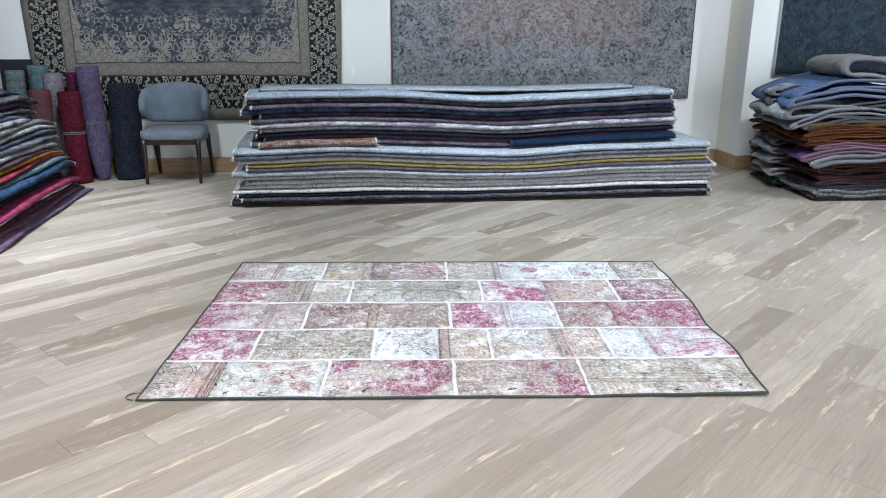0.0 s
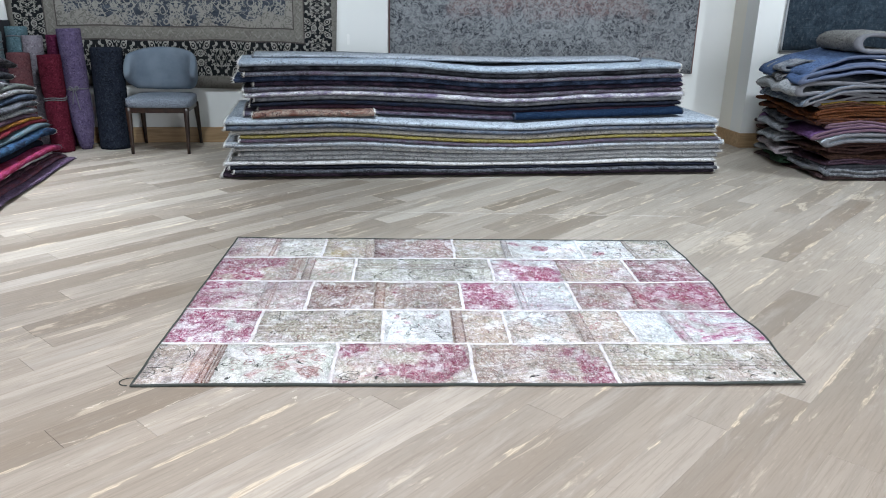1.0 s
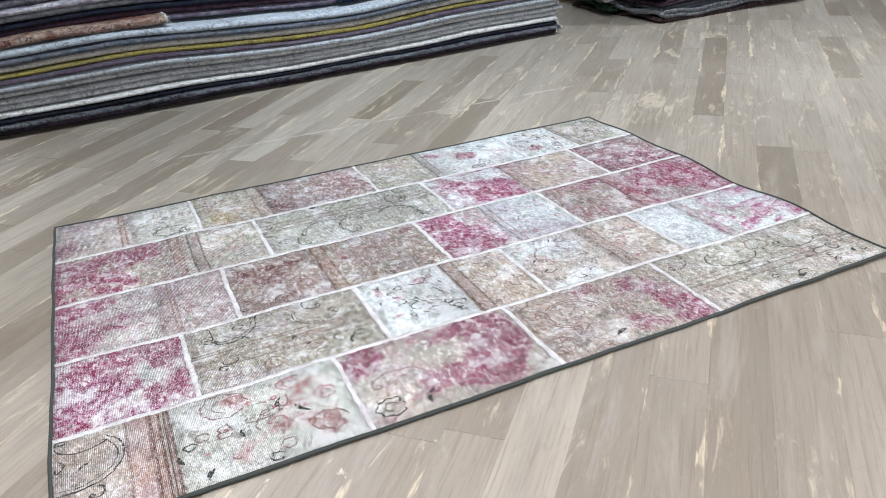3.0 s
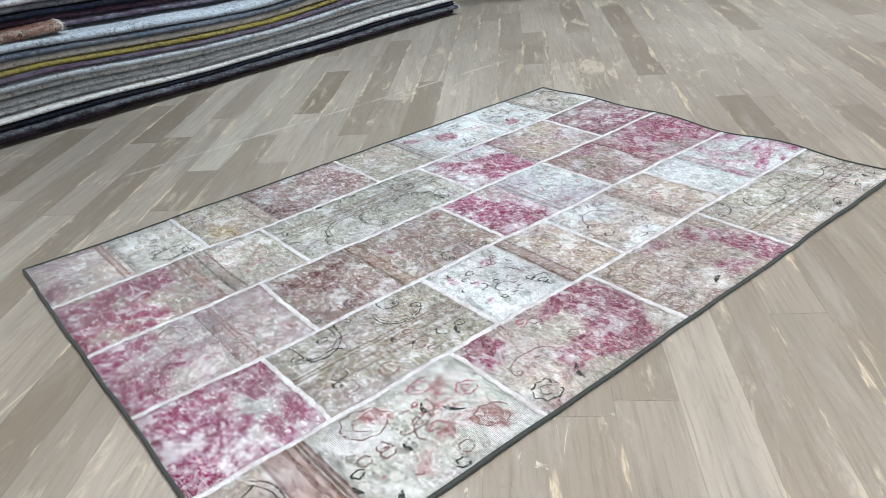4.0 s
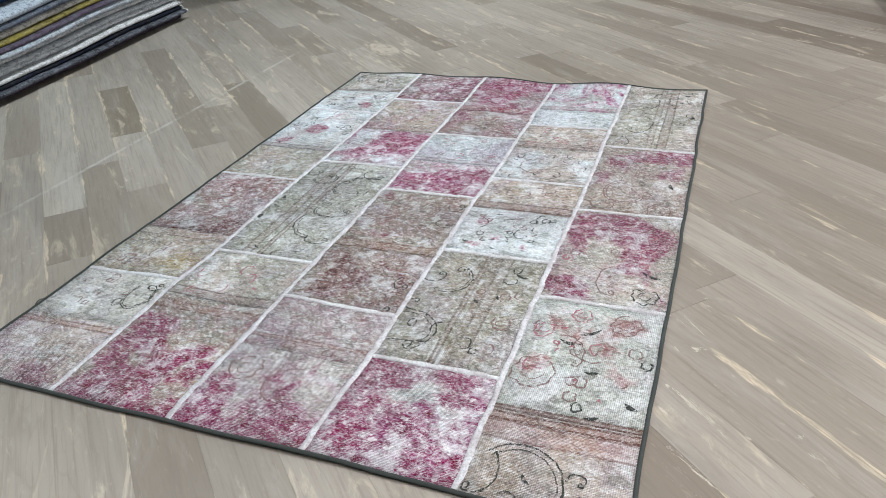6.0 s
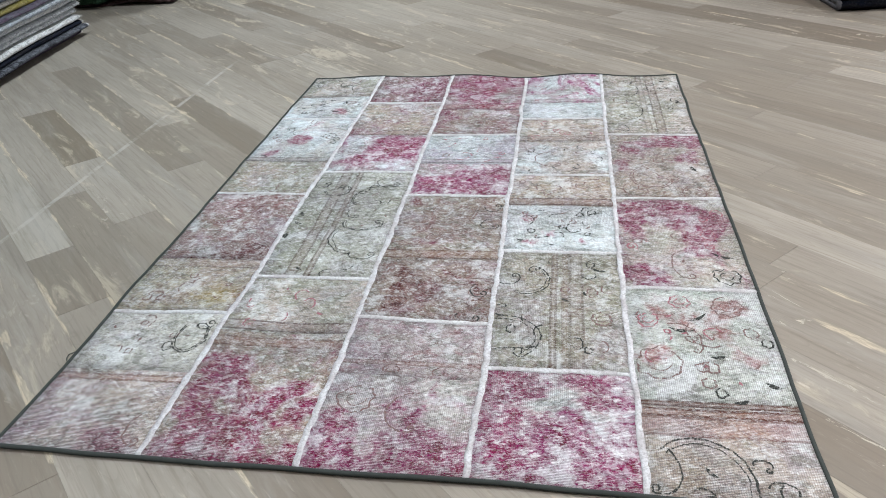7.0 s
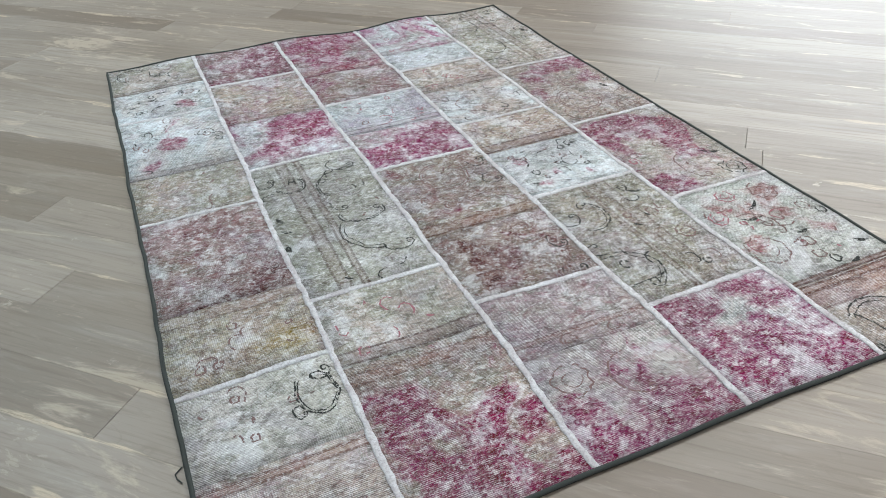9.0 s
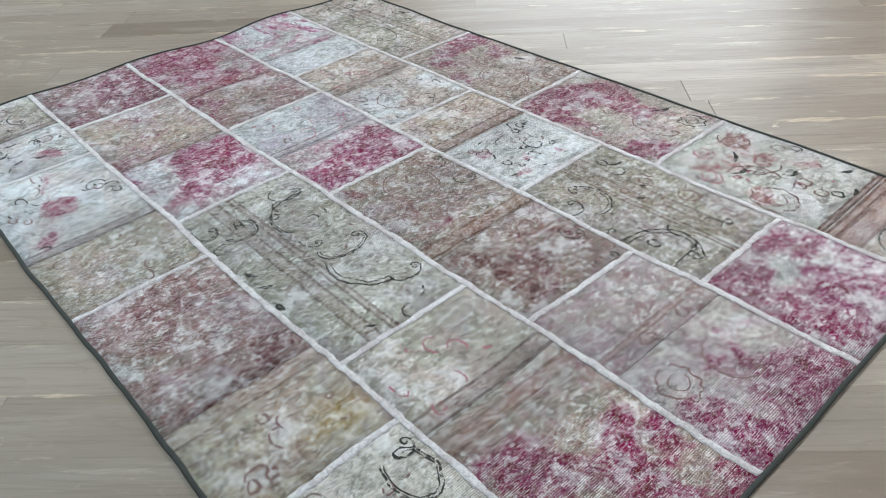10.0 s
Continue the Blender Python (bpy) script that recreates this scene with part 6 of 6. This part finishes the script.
standing(-2.93, 3.66, 0.078, 0.90, pile_material((0.20, 0.18, 0.21), (0.25, 0.23, 0.26), None, 40.0, 0.3), "mauve-grey rug roll tied with cord", (0.52,), (-1.5, 0))
standing(-2.99, 3.48, 0.085, 0.775, pile_material((0.14, 0.055, 0.06), (0.11, 0.05, 0.055), None, 40.0, 0.4), "dull brown-red rug roll", (), (-2, 0))
standing(-3.06, 3.72, 0.085, 0.965, pile_material(TEAL, (0.11, 0.18, 0.205), None, 40.0, 0.4), "teal rug roll standing by the wall", (0.90,), (-1, 0))
standing(-3.20, 3.58, 0.075, 0.93, pile_material((0.11, 0.16, 0.18), (0.17, 0.215, 0.23), None, 40.0, 0.4), "pale teal rug roll tied at the top", (0.86, 0.80), (-1, 0))

g = Nodes("black_felt", 0.9)
BLACK_FELT = g.done(g.mix(g.noise(g.coords(), 30, 3), (0.010, 0.010, 0.013), (0.022, 0.022, 0.027)))
panel = holder("dark_panel", pose(-3.26, BACK - 0.09, 0.0, -2.5, 0, 0))
tagged(panel, "black panel leaning on the white wall behind the rug rolls", "panel")
box_part("board", (-0.13, 0.0, 0.0), (0.13, 0.03, 1.02), BLACK_FELT, panel, 0.004)

# ---- dark pile on the far side of the rug ----
z = 0.004
for i, (t, a, b) in enumerate(((0.05, NAVY, COAL), (0.05, COAL, PLUM), (0.045, PLUM, NAVY), (0.05, NAVY, COAL), (0.05, COAL, NAVY), (0.05, PLUM, COAL))):
    COUNT[0] += 1
    ob = folded(1.6, 1.0, t, pile_material(a, b, None, 30.0, 0.3), END_GREY, lambda x, i=i: 0.004 * math.sin(x * 5 + i), seed=COUNT[0])
    ob.matrix_basis = pose(2.02 + 0.01 * math.sin(i * 2), -2.02 - 0.01 * i, z, 0, 0, -90)
    tagged(ob, "near-black navy folded rug in a low floor pile", "folded rug", "folded rugs in the dark pile")
    z += t * 0.97

# ---- floor ----
subfloor = box_part("floor", (WEST - 0.2, SOUTH - 0.2, -0.12), (EAST + 0.2, BACK + 0.2, -0.0125), OAK_TRIM)
tagged(subfloor, "greyed oak plank floor laid diagonally, scuffed and worn", "floor", kind="structure")
PW = 0.1397
ca, sa = math.cos(radians(PLANK_TURN)), math.sin(radians(PLANK_TURN))
LENGTHS = (0.75, 1.05, 1.4, 1.75, 2.1)


def plank_faces(verts, faces, corners, z0=-0.0123):
    """A plank from its plan outline, with eased upper edges."""
    n, k = len(corners), len(verts)
    mx, my = sum(c[0] for c in corners) / n, sum(c[1] for c in corners) / n
    gap, ease = 0.0003, 0.0007

    def inset(c, d):
        vx, vy = mx - c[0], my - c[1]
        q = math.hypot(vx, vy) or 1
        return (c[0] + vx / q * d * 1.5, c[1] + vy / q * d * 1.5)

    verts += [(*inset(c, gap), z0) for c in corners] + [(*inset(c, gap), -ease) for c in corners] + [(*inset(c, gap + ease), 0.0) for c in corners]
    for r in (0, n):
        for i in range(n):
            j = (i + 1) % n
            faces.append((k + r + i, k + r + j, k + r + n + j, k + r + n + i))
    faces.append(tuple(k + 2 * n + i for i in range(n)))


def clip(poly, axis, at, keep_low):
    out = []
    for i, p in enumerate(poly):
        q = poly[(i + 1) % len(poly)]
        ip, iq = (p[axis] <= at) == keep_low, (q[axis] <= at) == keep_low
        if ip:
            out.append(p)
        if ip != iq:
            f = (at - p[axis]) / (q[axis] - p[axis])
            out.append((p[0] + f * (q[0] - p[0]), p[1] + f * (q[1] - p[1])))
    return out


plank_meshes = {}


def plank_mesh(length, material):
    key = (round(length, 2), material.name)
    if key not in plank_meshes:
        vs, fs = [], []
        plank_faces(vs, fs, [(0, 0), (length, 0), (length, PW), (0, PW)])
        me = bpy.data.meshes.new("plank")
        me.from_pydata(vs, [], fs)
        me.materials.append(material)
        plank_meshes[key] = me
    return plank_meshes[key]


# boards that stand out by their tone: row, start and length along the row
MARKED = {7: (0.57, 1.75, PALE_OAK), 5: (1.25, 0.75, DARK_OAK), 8: (-0.15, 1.05, DARK_OAK), 16: (-1.1, 1.40, PALE_OAK), 13: (-1.6, 1.40, PALE_OAK)}
rng = random.Random(11)
rest_v, rest_f, near = [], [], []
for row in range(-66, 66):
    b = row * PW + 0.0745
    a = -9.5 + rng.uniform(0, 1.5)
    mark = MARKED.get(row)
    while a < 9.5:
        length, oak = rng.choice(LENGTHS), FLOOR_OAK
        if mark and a <= mark[0] < a + length + 0.35:
            if mark[0] - a > 0.05:
                length = mark[0] - a
            else:
                a, length, oak = mark
                mark = None
        plan = [(p * ca - q * sa, p * sa + q * ca) for p, q in ((a, b), (a + length, b), (a + length, b + PW), (a, b + PW))]
        inside = all(WEST < x < EAST and SOUTH < y < BACK for x, y in plan)
        mx, my = sum(p[0] for p in plan) / 4, sum(p[1] for p in plan) / 4
        if inside:
            near.append((math.hypot((mx - 0.2) / 1.15, my - 0.2), length, plan, oak))
        else:
            cut = plan
            for axis, at, low in ((0, WEST, False), (0, EAST, True), (1, SOUTH, False), (1, BACK, True)):
                cut = clip(cut, axis, at, low) if cut else cut
            if len(cut) >= 3:
                plank_faces(rest_v, rest_f, cut)
        a += length
near.sort(key=lambda e: e[0])
for i, (_, length, plan, oak) in enumerate(near):
    if i < 300:
        ob = new("plank", plank_mesh(length, oak))
        ob.parent = subfloor
        ob.matrix_basis = pose(plan[0][0], plan[0][1], 0, 0, 0, PLANK_TURN)
    else:
        plank_faces(rest_v, rest_f, plan)
me = bpy.data.meshes.new("outer_planks")
me.from_pydata(rest_v, [], rest_f)
me.materials.append(FLOOR_OAK)
outer = new("outer_planks", me)
outer.parent = subfloor
tagged(outer, kind="stuff")
